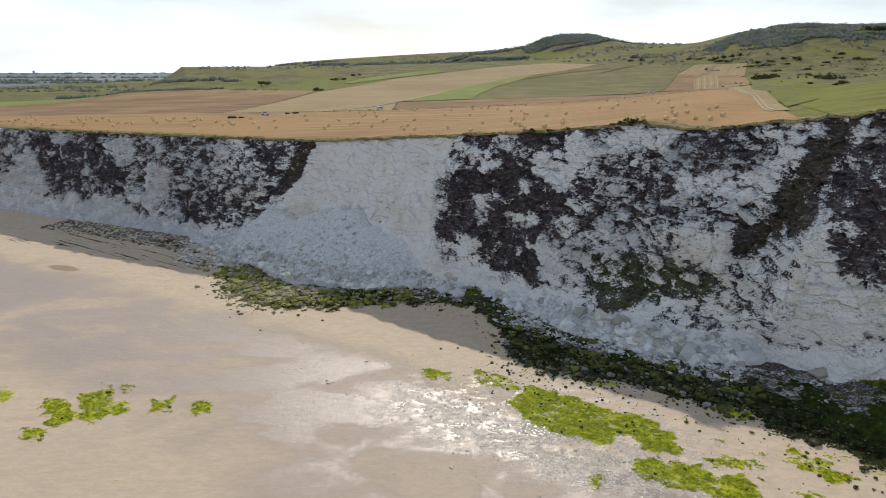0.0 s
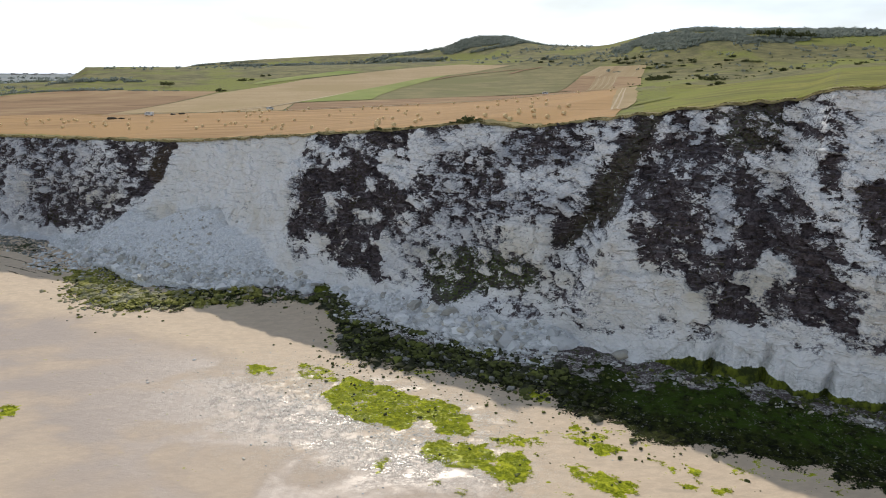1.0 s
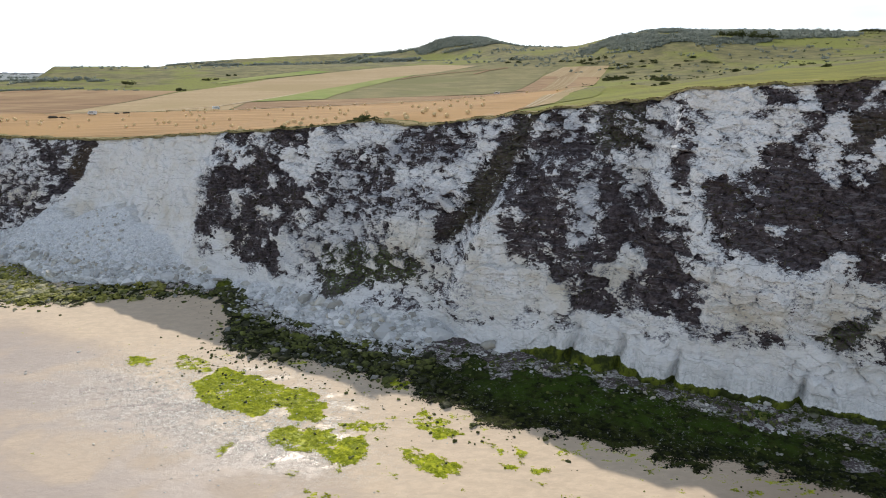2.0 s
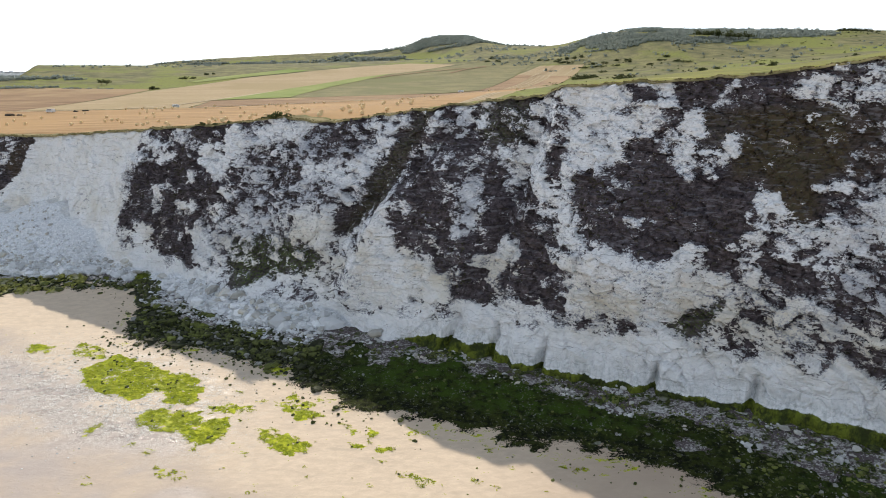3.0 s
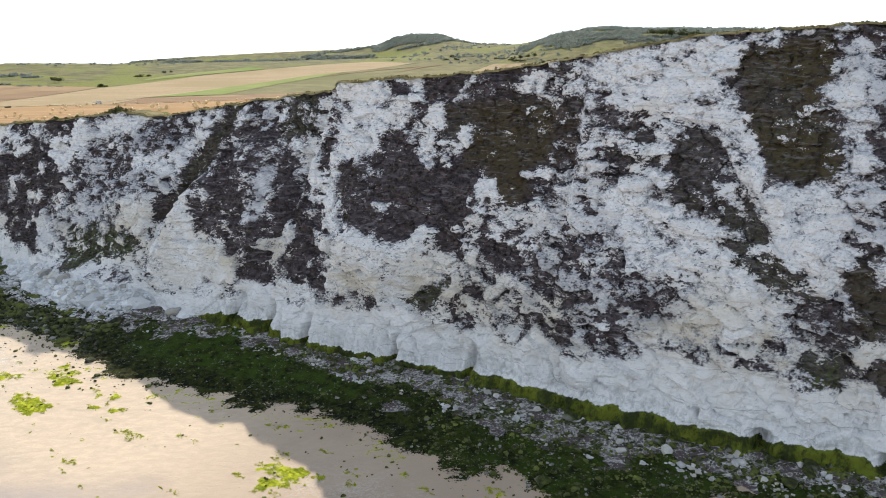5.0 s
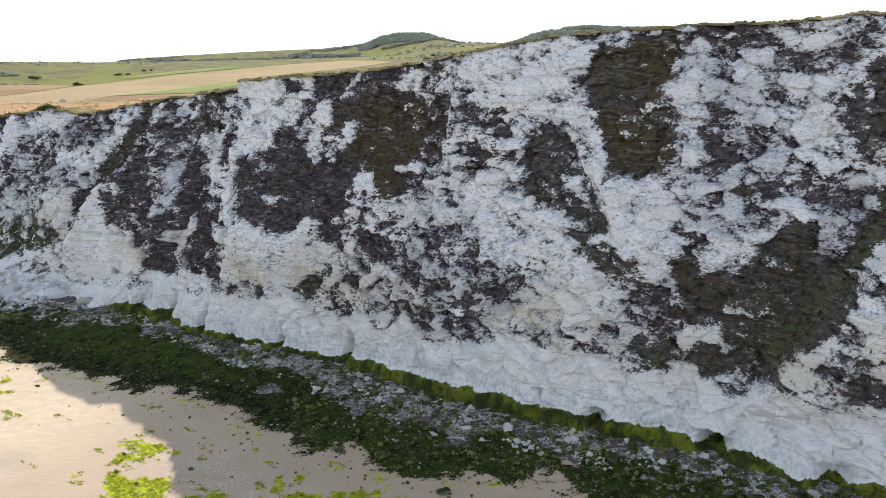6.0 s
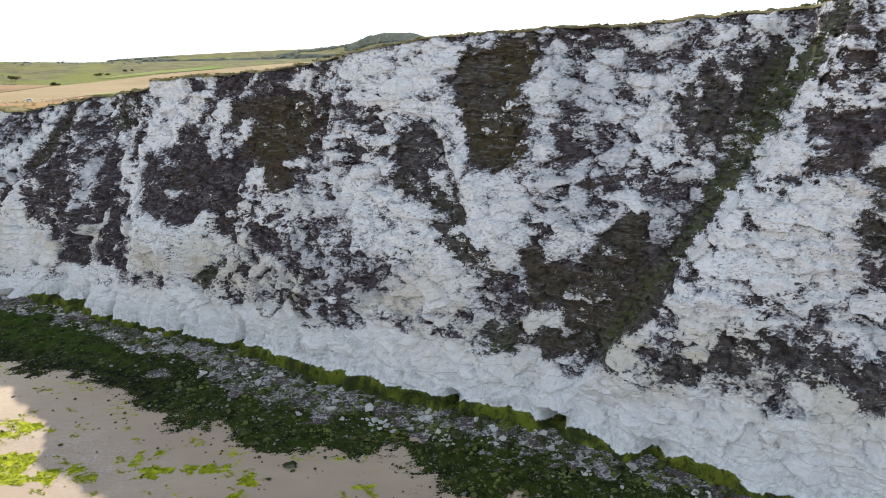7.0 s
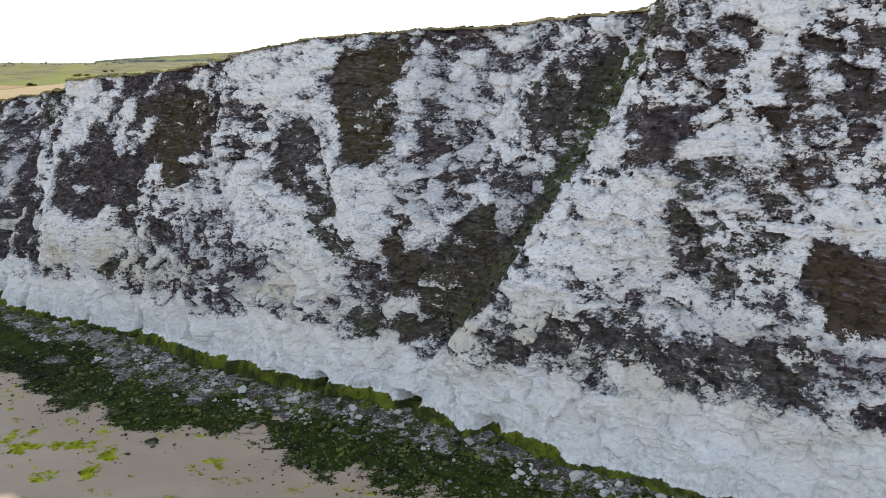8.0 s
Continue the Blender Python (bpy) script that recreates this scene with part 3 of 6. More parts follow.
def cliff_d(s, z):
    """How far inland the face stands at a height."""
    zt, zf = top_z(s), foot_z(s)
    f = np.clip((z - zf) / (zt - zf), 0, 1)
    d = foot_d(s) + (top_d(s) - foot_d(s)) * (0.12 * f + 0.88 * f ** 1.25)
    body = np.sin(np.pi * np.clip(f * 1.04, 0, 1)) ** 0.5
    out = 1.5 * fbm(s / 24, z / 60, 0.3, 3) + 2.0 * np.abs(fbm(s / 9 + z / 40, z / 26, 5.0, 4)) - 0.9
    out = out * (0.35 + 0.65 * body)
    g = (gully(s, z, -2, 58, -34, 27, 3.4) + 0.8 * gully(s, z, 22, 70, 12, 14, 2.6) + 0.8 * gully(s, z, 196, 84, 189, 58, 4) + 0.9 * gully(s, z, 188, 56, 165, 20, 5)
         + 0.5 * gully(s, z, -50, 58, -68, 40, 2.5) + 0.6 * gully(s, z, 122, 60, 147, 22, 3) + 0.5 * gully(s, z, -190, 45, -215, 18, 4)
         + 0.5 * gully(s, z, 138, 80, 138, 55, 4))
    out = out - 3.6 * g
    # a cone of chalk under the slanting gully, the bay beside it, and swells and hollows further east
    out = out + 6.5 * gully(s, z, -17, 37, -24, 14, 6) - 4.6 * gully(s, z, -1, 62, 10, 46, 8) - 1.5 * gully(s, z, 36, 62, 48, 52, 9)
    out = out + 4.0 * gully(s, z, 41, 29, 58, 26, 7) + 2.6 * gully(s, z, 77, 46, 74, 38, 7) - 2.5 * gully(s, z, 84, 66, 82, 58, 8) + 3.2 * gully(s, z, 137, 49, 142, 36, 6)
    out = out - 4.2 * gully(s, z, 160, 76, 166, 58, 10) - 3.4 * gully(s, z, 207, 33, 226, 38, 11)
    # the hollow that the fall has left
    out = out - 6.5 * np.exp(-((s + 183) / 30) ** 2 - ((z - 25) / 16) ** 2)
    # blocks that stand forward with a sharp western edge
    out = out - 2.6 * (1 - smooth((s - 22.0 - 0.10 * (z - 40)) / 1.8)) * smooth((s - 6) / 14) * smooth((z - 12) / 12) * smooth((top_z(s) + 4 - z) / 8)
    ridge = s - np.interp(z, (8, 20, 32, 43, 54, 69, 84), (162, 170.5, 179, 185, 192.5, 196.5, 198.5))
    out = out + 4.2 * smooth(ridge / 1.6) * smooth((34 - ridge) / 28) * smooth((z - 8) / 10)
    out = out + 2.6 * smooth((s - 96) / 2.5) * smooth((130 - s) / 26) * smooth((z - 14) / 12) + 2.2 * smooth((s - 143 - 0.12 * (z - 50)) / 2) * smooth((172 - s) / 25) * smooth((z - 30) / 12)
    out = out + 2.4 * smooth((s + 22 - 0.55 * (z - 30)) / 2.5) * smooth((12 - s) / 25) * smooth((z - 10) / 10)
    ledge = perlin(s / 9, z / 1.6, 8.0) + 0.6 * perlin(s / 5, z / 0.7, 2.0)
    low = np.maximum(smooth((24 - z) / 10), 1.3 * fresh(s, z))
    gap, val, tilt = plates(s, z, 4.6, 3.0, 0)
    gap2, val2, tilt2 = plates(s, z, 2.0, 1.2, 3)
    firm = 1 - 0.8 * (1 - smooth((z - 6.5) / 3)) * smooth((s + 2) / 12)
    out = out + 0.30 * ledge * (1 - 0.6 * low) + (1.9 * tilt * (1 - 0.3 * low) + 0.42 * tilt2 * (1 - 0.1 * low)) * firm - 0.5 * (1 - smooth(gap * 9)) * (1 - 0.5 * low)
    out = out + 0.07 * fbm(s / 1.3, z / 1.1, 6.0, 3) + 0.3 * smooth((0.1 - growth(s, z)) / 0.15)
    gap3, val3, tilt3 = plates(s + 0.4 * z, z, 6.5, 5.0, 6)
    out = out + (1.9 * tilt3 - 0.5 * (1 - smooth(gap3 * 7))) * smooth((25 - z) / 8) * smooth((z - foot_z(s) - 2) / 3) * smooth((s - 30) / 30)
    # rounded buttresses at the foot, parted by clefts
    swell = np.abs(perlin(s / 7.5, z / 26, 11.0)) + (0.45 - 0.3 * smooth((s - 40) / 40)) * np.abs(perlin(s / 3.1, z / 14, 4.0))
    out = out + (4.2 * swell + 2.6 * np.abs(perlin(s / 17, z / 60, 3.0)) - 1.6) * smooth((15 - z) / 7) * smooth((s + 6) / 14)
    # notch that the sea has cut, with caves
    caves = 1.3 * np.exp(-(((s - 162.5) / 2.0) ** 2)) + 0.7 * np.exp(-(((s - 140.5) / 1.6) ** 2)) + 0.6 * np.exp(-(((s - 182) / 2) ** 2))
    out = out - 6.5 * caves * smooth((foot_z(s) + 4.6 - z) / 2) + 0.9 * smooth((slime_top(s) + 0.5 - z) / 1.1) * smooth((s + 2) / 12)
    # deep clefts between the western buttresses
    for at in CLEFTS:
        out = out - 3.6 * np.exp(-(((s - at - 0.15 * (z - 6) - 0.5 * perlin(z / 2.5, at)) / 0.9) ** 2)) * smooth((foot_z(s) + 11 - z) / 7)
    heap = scree_top(s) + 1.6 * fbm(s / 7, z / 7, 2.0, 3) - z
    lean = np.interp(s, (-230, -200, -175, -140, -90), (0.9, 1.0, 1.0, 1.15, 1.2))
    mound = np.maximum(heap, 0) * lean + 0.5 * fbm(s / 2.2, z / 1.6, 1.5, 3) * (heap > 0)
    return d - np.where(heap > 0, np.maximum(mound + 0.3 * out, out), out)


REEF_S = (-300, -250, -204, -184, -163, -139, -130, -120, -108, -99, -90, -82, -73, -63, -44, -35, -27, -16, -5, 8, 28, 40, 55, 67, 78, 94, 103, 111, 118, 131, 139, 147, 155, 168, 179, 230, 600)
REEF_OUT = (3, 12, 22, 35, 39, 29, 19, 14, 9.5, 10, 18, 28, 32, 31, 24, 26, 26, 27, 30, 31, 28, 28, 27, 26, 30, 27, 25, 29, 25, 20, 16, 22, 24, 22, 20, 17, 17)
REEF_IN = (9, 12, 22, 24, 23, 12, 10, 7, 4, 5, 11, 13, 13, 13, 14, 15, 15, 12, 9, 5, 5.5, 6, 9, 10, 10.5, 12, 12, 12, 10, 8.5, 8, 8.5, 9, 6, 7, 6, 6)
# mats of green seaweed left on the sand: how thick they lie, and the outline as s and d
MATS = []


def mat(level, *outline):
    MATS.append((level, np.array(outline[0::2]), np.array(outline[1::2])))


mat(1, -67.6, 123.5, -66.9, 133.4, -54.1, 133.6, -49.6, 131.4, -49.8, 127.0, -42.8, 125.1, -42.5, 120.2, -51.1, 118.2, -59.4, 119.2)
mat(1, -45.0, 132.3, -41.0, 134.4, -33.2, 130.2, -29.1, 124.7, -33.7, 121.1, -39.5, 124.3)
mat(0.8, -55.4, 133.3, -49.0, 132.9, -43.4, 132.2, -38.6, 123.9, -42.6, 123.7, -49.4, 126.4)
mat(0.85, -36.1, 114.1, -36.2, 118.6, -25.2, 122.1, -21.6, 119.6, -18.5, 123.3, -14.0, 119.4, -13.1, 115.9, -16.2, 110.3, -20.2, 114.1, -25.6, 113.2, -30.3, 112.8)
mat(0.6, -25.6, 125.4, -16.5, 130.1, -15.4, 127.2, -23.3, 123.1)
mat(0.9, -9.7, 122.7, -2.8, 123.3, 4.4, 123.3, 4.4, 119.6, -1.3, 118.4, -7.1, 120.0)
mat(0.6, -28.5, 146.6, -20.6, 147.5, -20.4, 143.5, -25.4, 142.4)
mat(0.65, -13.3, 137.9, -6.8, 136.4, -1.1, 132.5, -4.4, 128.6, -8.5, 130.8, -12.9, 133.2)
mat(0.75, 10.4, 127.5, 14.1, 128.6, 13.6, 126.1, 11.3, 125.5)
mat(0.75, 15.9, 129.6, 19.2, 129.7, 17.7, 126.7)
mat(0.7, 4.2, 132.5, 8.9, 132.6, 8.5, 129.9)
mat(0.7, 9.8, 133.5, 13.5, 133.5, 12.3, 130.9)
mat(0.65, -94.6, 127.8, -87.0, 129.9, -85.6, 126.4, -90.6, 123.8)
mat(0.45, -84.1, 135.0, -71.2, 134.5, -68.7, 129.2, -79.1, 127.1)
mat(0.55, -42.6, 106.1, -39.5, 109.3, -37.5, 106.3, -39.3, 103.3)
mat(1, -158.6, 67.3, -152.2, 69.9, -142.8, 65.3, -143.7, 61.2, -151.6, 63.9)
mat(0.75, -153.8, 72.8, -149.6, 77.2, -141.4, 73.8, -138.0, 68.0, -141.8, 66.9)
mat(0.8, -143.7, 74.5, -140.2, 76.8, -135.9, 73.7, -138.3, 70.7)
mat(0.65, -137.3, 80.3, -133.6, 84.4, -129.0, 79.8, -131.0, 76.9)
mat(0.9, -129.0, 84.1, -124.5, 87.1, -121.0, 84.2, -124.2, 81.4)
mat(0.65, -149.2, 58.1, -142.8, 59.6, -139.6, 55.8, -143.3, 55.9)
mat(0.5, -155.0, 79.0, -146.7, 82.6, -144.0, 79.5, -151.0, 76.7)
mat(0.55, -177.2, 64.4, -169.8, 65.0, -163.6, 61.6, -167.8, 60.4)
mat(0.85, 58.8, 128.6, 67.2, 130.5, 70.3, 127.4, 65.7, 125.4)
mat(0.85, 137.4, 145.5, 140.4, 144.9, 140.9, 142.1, 137.4, 142.4)
mat(1, 73.3, 110.5, 73.7, 114.8, 69.4, 116.4, 65.8, 120.3, 68.0, 120.8, 72.7, 119.1, 81.2, 118.8, 84.9, 116.7)
mat(0.95, 71.8, 119.7, 73.7, 122.4, 78.3, 123.2, 81.0, 121.6, 78.4, 119.6, 74.4, 119.1)
mat(0.9, 84.9, 116.7, 82.8, 119.6, 86.3, 122.4, 89.2, 119.0)
mat(0.85, 91.0, 119.9, 90.4, 122.7, 93.5, 124.4, 94.4, 121.8)
mat(0.8, 63.5, 121.7, 62.2, 124.9, 64.3, 125.6, 65.9, 123.6)
mat(0.75, 59.5, 126.6, 60.0, 129.3, 62.6, 129.7, 63.0, 127.9)
mat(0.7, 67.3, 125.6, 65.4, 127.8, 67.6, 129.4, 69.9, 127.4)
mat(0.6, 70.5, 128.8, 69.6, 130.7, 70.7, 130.6, 71.8, 128.8)
mat(0.45, 76.4, 133.9, 75.6, 136.4, 77.1, 135.9, 78.0, 134.0)
mat(0.7, 87.6, 122.3, 86.5, 124.5, 88.0, 125.8, 90.5, 123.8, 89.5, 121.2)
mat(0.8, 92.2, 120.5, 90.4, 122.3, 92.9, 124.5, 95.2, 122.6)
mat(0.6, 92.9, 128.4, 91.5, 130.4, 92.2, 131.5, 94.3, 129.1)
mat(0.75, 95.7, 129.4, 93.9, 132.3, 95.0, 133.4, 97.2, 130.7)
mat(0.5, 97.9, 132.6, 96.0, 135.8, 98.0, 136.2, 99.9, 133.6)
mat(0.85, 100.3, 126.9, 99.1, 129.4, 101.1, 131.6, 104.6, 132.4, 105.7, 131.2, 103.1, 129.0)
mat(0.85, 106.1, 132.1, 104.9, 133.6, 107.8, 135.8, 108.8, 133.7)
mat(0.85, 110.4, 133.7, 108.9, 136.2, 113.2, 137.8, 114.0, 135.9)
mat(0.9, 117.4, 135.0, 116.1, 138.0, 119.6, 138.2, 122.1, 135.4, 121.0, 134.5)
mat(0.85, 122.0, 128.7, 119.0, 131.8, 121.0, 132.9, 122.9, 131.6, 123.4, 129.3)
mat(0.5, 138.1, 143.9, 137.6, 145.2, 140.0, 145.9, 142.3, 142.7, 140.7, 142.4)
mat(0.7, 97.9, 119.2, 97.4, 120.7, 99.6, 121.5, 99.2, 120.1)
mat(0.5, 111.7, 124.1, 112.4, 126.4, 116.5, 128.2, 117.1, 126.3)


def reef(s, d):
    e = foot_d(s) - d + 4.5 * fbm(s / 9, d / 9, 0.2, 5, 0.65)
    o, i = np.interp(s, REEF_S, REEF_OUT), np.interp(s, REEF_S, REEF_IN)
    bank = np.minimum(smooth((o - e) / 9 + 0.5), smooth((e - i + 7 * fbm(s / 8, d / 7, 9.0, 4, 0.6)) / 5 + 0.5))
    # thin ledges of bare rock west of the fall
    ledges = smooth((-203 - s) / 12) * smooth((e - 4) / 5) * smooth((36 - e) / 6) * smooth((s + 350) / 40)
    return np.maximum(bank, 0.6 * ledges * smooth((perlin(s / 34, d / 1.1, 2.0) + 0.35 * perlin(s / 12, d / 0.6, 3.0) - 0.14) * 5))


def weed(s, d):
    ws, wd = s + 1.7 * fbm(s / 3, d / 3, 1.0, 4), d + 1.7 * fbm(s / 3, d / 3, 6.0, 4)
    e = foot_d(s) - d - np.interp(s, REEF_S, REEF_OUT)
    stray = smooth((fbm(s / 8, d / 4.2, 12.0, 3) - 0.34) / 0.2) * smooth((e - 2) / 4) * smooth((62 - e) / 12) * smooth((s + 40) / 20)
    total = 0.36 * stray
    torn = 1.1 + 0.8 * fbm(s / 5, d / 3.4, 15.0, 4, 0.6)
    for level, ps, pd in MATS:
        total = np.maximum(total, level * torn * inside(ws, wd, ps, pd, 0.8))
    return total


def beach_z(x, y):
    s, d = sd(x, y)
    r = reef(s, d)
    ripple = 0.05 * fbm(s / 12, d / 5, 0.4, 3)
    return shore(x, y) + ripple + r * (0.15 + 0.75 * np.abs(fbm(s / 2.4, d / 2.0, 0.9, 4))) + 0.16 * np.minimum(weed(s, d), 0.6)


# ---- materials ----
class Shade:
    """A node material, put together step by step."""

    def __init__(self, name, roughness=0.9):
        self.m = bpy.data.materials.new(name)
        self.m.use_nodes = True
        self.t = self.m.node_tree
        self.b = self.t.nodes["Principled BSDF"]
        self.b.inputs["Roughness"].default_value = roughness
        self.b.inputs["Specular IOR Level"].default_value = 0.3
        self.where = self.t.nodes.new("ShaderNodeTexCoord").outputs["Object"]

    def put(self, sock, value):
        if isinstance(value, bpy.types.NodeSocket):
            self.t.links.new(value, sock)
        elif value is not None:
            sock.default_value = (*value, 1) if isinstance(value, tuple) and len(value) == 3 and sock.type == "RGBA" else value

    def noise(self, scale, detail=5.0, rough=0.6, stretch=None, warp=0.0, turn=0.0):
        src = self.where
        if stretch:
            mp = self.t.nodes.new("ShaderNodeMapping")
            mp.inputs["Scale"].default_value = stretch
            mp.inputs["Rotation"].default_value = (0, 0, turn)
            self.t.links.new(src, mp.inputs["Vector"])
            src = mp.outputs["Vector"]
        n = self.t.nodes.new("ShaderNodeTexNoise")
        self.put(n.inputs["Scale"], scale), self.put(n.inputs["Detail"], detail), self.put(n.inputs["Roughness"], rough), self.put(n.inputs["Distortion"], warp)
        self.t.links.new(src, n.inputs["Vector"])
        return n.outputs["Fac"]

    def cracks(self, scale, stretch=(1, 1, 1)):
        mp = self.t.nodes.new("ShaderNodeMapping")
        mp.inputs["Scale"].default_value = stretch
        wob = self.t.nodes.new("ShaderNodeTexNoise")
        wob.inputs["Scale"].default_value = scale * 1.5
        mixed = self.t.nodes.new("ShaderNodeMix")
        mixed.data_type = "VECTOR"
        mixed.inputs["Factor"].default_value = 0.12
        self.t.links.new(self.where, mp.inputs["Vector"])
        v = self.t.nodes.new("ShaderNodeTexVoronoi")
        v.feature = "DISTANCE_TO_EDGE"
        v.inputs["Scale"].default_value = scale
        self.t.links.new(self.where, wob.inputs["Vector"])
        self.t.links.new(mp.outputs["Vector"], mixed.inputs[4])
        self.t.links.new(wob.outputs["Color"], mixed.inputs[5])
        self.t.links.new(mixed.outputs[1], v.inputs["Vector"])
        return v.outputs["Distance"]

    def attr(self, name):
        n = self.t.nodes.new("ShaderNodeAttribute")
        n.attribute_name = name
        return n.outputs["Fac"]

    def chance(self, islands=False):
        if islands:
            return self.t.nodes.new("ShaderNodeNewGeometry").outputs["Random Per Island"]
        return self.t.nodes.new("ShaderNodeObjectInfo").outputs["Random"]

    def facets(self, scale, stretch):
        """Broken faces: far from the middle of each block, more."""
        n = self.t.nodes.new("ShaderNodeTexVoronoi")
        n.distance = "CHEBYCHEV"
        n.inputs["Scale"].default_value = scale
        place = self.t.nodes.new("ShaderNodeMapping")
        place.inputs["Scale"].default_value = stretch
        place.inputs["Rotation"].default_value = (0.3, 0.2, 0.6)
        spot = self.t.nodes.new("ShaderNodeNewGeometry").outputs["Position"]
        self.t.links.new(spot, place.inputs["Vector"])
        self.t.links.new(place.outputs["Vector"], n.inputs["Vector"])
        return n.outputs["Distance"]

    def math(self, op, a, b=None, clamp=False):
        n = self.t.nodes.new("ShaderNodeMath")
        n.operation, n.use_clamp = op, clamp
        self.put(n.inputs[0], a), self.put(n.inputs[1], b)
        return n.outputs[0]

    def ramp(self, v, lo, hi, a=0.0, b=1.0):
        n = self.t.nodes.new("ShaderNodeMapRange")
        n.interpolation_type = "SMOOTHSTEP"
        for key, val in (("Value", v), ("From Min", lo), ("From Max", hi), ("To Min", a), ("To Max", b)):
            self.put(n.inputs[key], val)
        return n.outputs["Result"]

    def mix(self, f, a, b):
        n = self.t.nodes.new("ShaderNodeMix")
        n.data_type = "RGBA"
        self.put(n.inputs["Factor"], f), self.put(n.inputs["A"], a), self.put(n.inputs["B"], b)
        return n.outputs["Result"]

    def bump(self, height, distance, strength=1.0):
        n = self.t.nodes.new("ShaderNodeBump")
        n.inputs["Distance"].default_value, n.inputs["Strength"].default_value = distance, strength
        self.put(n.inputs["Height"], height)
        self.t.links.new(n.outputs["Normal"], self.b.inputs["Normal"])
        return n

    def done(self, colour, roughness=None):
        self.put(self.b.inputs["Base Color"], colour)
        self.put(self.b.inputs["Roughness"], roughness)
        return self.m


def cliff_material():
    k = Shade("chalk_with_growth", 0.95)
    k.b.inputs["Specular IOR Level"].default_value = 0.1
    grain = k.noise(1.6, 6, 0.62, (0.8, 0.8, 1.5))
    beds = k.noise(0.5, 5, 0.6, (0.6, 0.6, 3.6))
    dash = k.noise(1.25, 6, 0.68, (0.85, 0.85, 1.5), 0.4)
    broad = k.noise(0.07, 4, 0.55)
    speck = k.noise(1.7, 7, 0.72, (0.9, 0.9, 1.5), 0.3)
    tint = k.noise(0.16, 5, 0.6)
    edge = k.math("ADD", k.attr("growth"), k.math("ADD", k.math("ADD", k.math("MULTIPLY", k.math("SUBTRACT", dash, 0.5), 1.35), k.math("MULTIPLY", k.math("SUBTRACT", speck, 0.5), 1.7)), k.math("MULTIPLY", k.math("SUBTRACT", beds, 0.5), 0.4)))
    cover = k.ramp(edge, 0.0, 0.05)
    thin = k.math("MULTIPLY", k.ramp(k.math("ADD", edge, k.math("MULTIPLY", k.math("SUBTRACT", speck, 0.5), 1.3)), -0.28, -0.16), k.math("MAXIMUM", k.math("MULTIPLY", k.attr("grey"), 0.85), k.ramp(k.noise(0.10, 4), 0.44, 0.54)))
    block = k.facets(0.85, (1, 1, 1.5))
    chip = k.facets(2.3, (1, 1, 1.6))
    chalk = k.mix(k.ramp(k.math("ADD", grain, k.math("MULTIPLY", k.math("SUBTRACT", chip, 0.4), 0.12)), 0.32, 0.56), (0.63, 0.645, 0.66), (0.815, 0.82, 0.825))
    chalk = k.mix(k.ramp(tint, 0.52, 0.72, 0.0, 0.40), chalk, (0.64, 0.60, 0.52))
    chalk = k.mix(k.math("MULTIPLY", k.attr("cream"), k.ramp(broad, 0.35, 0.6)), chalk, (0.63, 0.585, 0.49))
    chalk = k.mix(k.math("MULTIPLY", k.attr("clean"), k.ramp(tint, 0.35, 0.6, 0.75, 0.25)), chalk, (0.82, 0.825, 0.82))
    bits = k.noise(1.5, 6, 0.8, None, 0.3)
    chalk = k.mix(k.math("MULTIPLY", k.attr("rubble"), k.ramp(bits, 0.36, 0.58, 0.95, 0.8)), chalk, k.mix(k.ramp(bits, 0.40, 0.62), (0.54, 0.57, 0.61), (0.88, 0.90, 0.91)))
    line = k.ramp(k.noise(0.35, 5, 0.6, (0.2, 0.2, 3.6)), 0.59, 0.65, 0.0, 0.28)
    chalk = k.mix(line, chalk, (0.42, 0.41, 0.41))
    # bedding joints that run level through the chalk
    split = k.t.nodes.new("ShaderNodeSeparateXYZ")
    k.t.links.new(k.where, split.inputs["Vector"])
    level = k.math("ADD", split.outputs["Z"], k.math("MULTIPLY", k.noise(0.09, 5, 0.6), 5.0))
    joint = k.ramp(k.math("PINGPONG", level, 1.55), 0.0, 0.09, 0.62, 0.0)
    joint = k.math("MULTIPLY", joint, k.ramp(k.noise(0.16, 5, 0.65, (0.7, 0.7, 2.0)), 0.47, 0.56))
    chalk = k.mix(k.math("SUBTRACT", joint, k.math("MULTIPLY", k.attr("rubble"), 1.0), True), chalk, (0.20, 0.19, 0.19))
    seam = k.ramp(k.cracks(0.33, (1, 1, 1.2)), 0.0, 0.018, 0.35, 0.0)
    seam = k.math("MULTIPLY", seam, k.ramp(k.noise(0.12, 3), 0.45, 0.6))
    chalk = k.mix(seam, chalk, (0.24, 0.22, 0.20))
    fleck = k.math("MULTIPLY", k.ramp(dash, 0.585, 0.635), k.math("SUBTRACT", k.ramp(k.noise(0.13, 4), 0.40, 0.56, 0.2, 0.9), k.attr("clean"), True))
    chalk = k.mix(fleck, chalk, (0.13, 0.12, 0.12))
    chalk = k.mix(k.math("MULTIPLY", k.attr("grey"), k.ramp(k.noise(0.22, 5, 0.65), 0.36, 0.58, 0.3, 0.85)), chalk, (0.36, 0.375, 0.41))
    chalk = k.mix(k.math("MULTIPLY", thin, 0.8), chalk, (0.30, 0.31, 0.34))
    turf = k.mix(k.ramp(k.noise(0.9, 7, 0.75), 0.35, 0.68), (0.033, 0.028, 0.033), (0.140, 0.118, 0.130))
    turf = k.mix(k.math("MULTIPLY", k.attr("brown"), k.ramp(broad, 0.30, 0.52)), turf, (0.082, 0.060, 0.040))
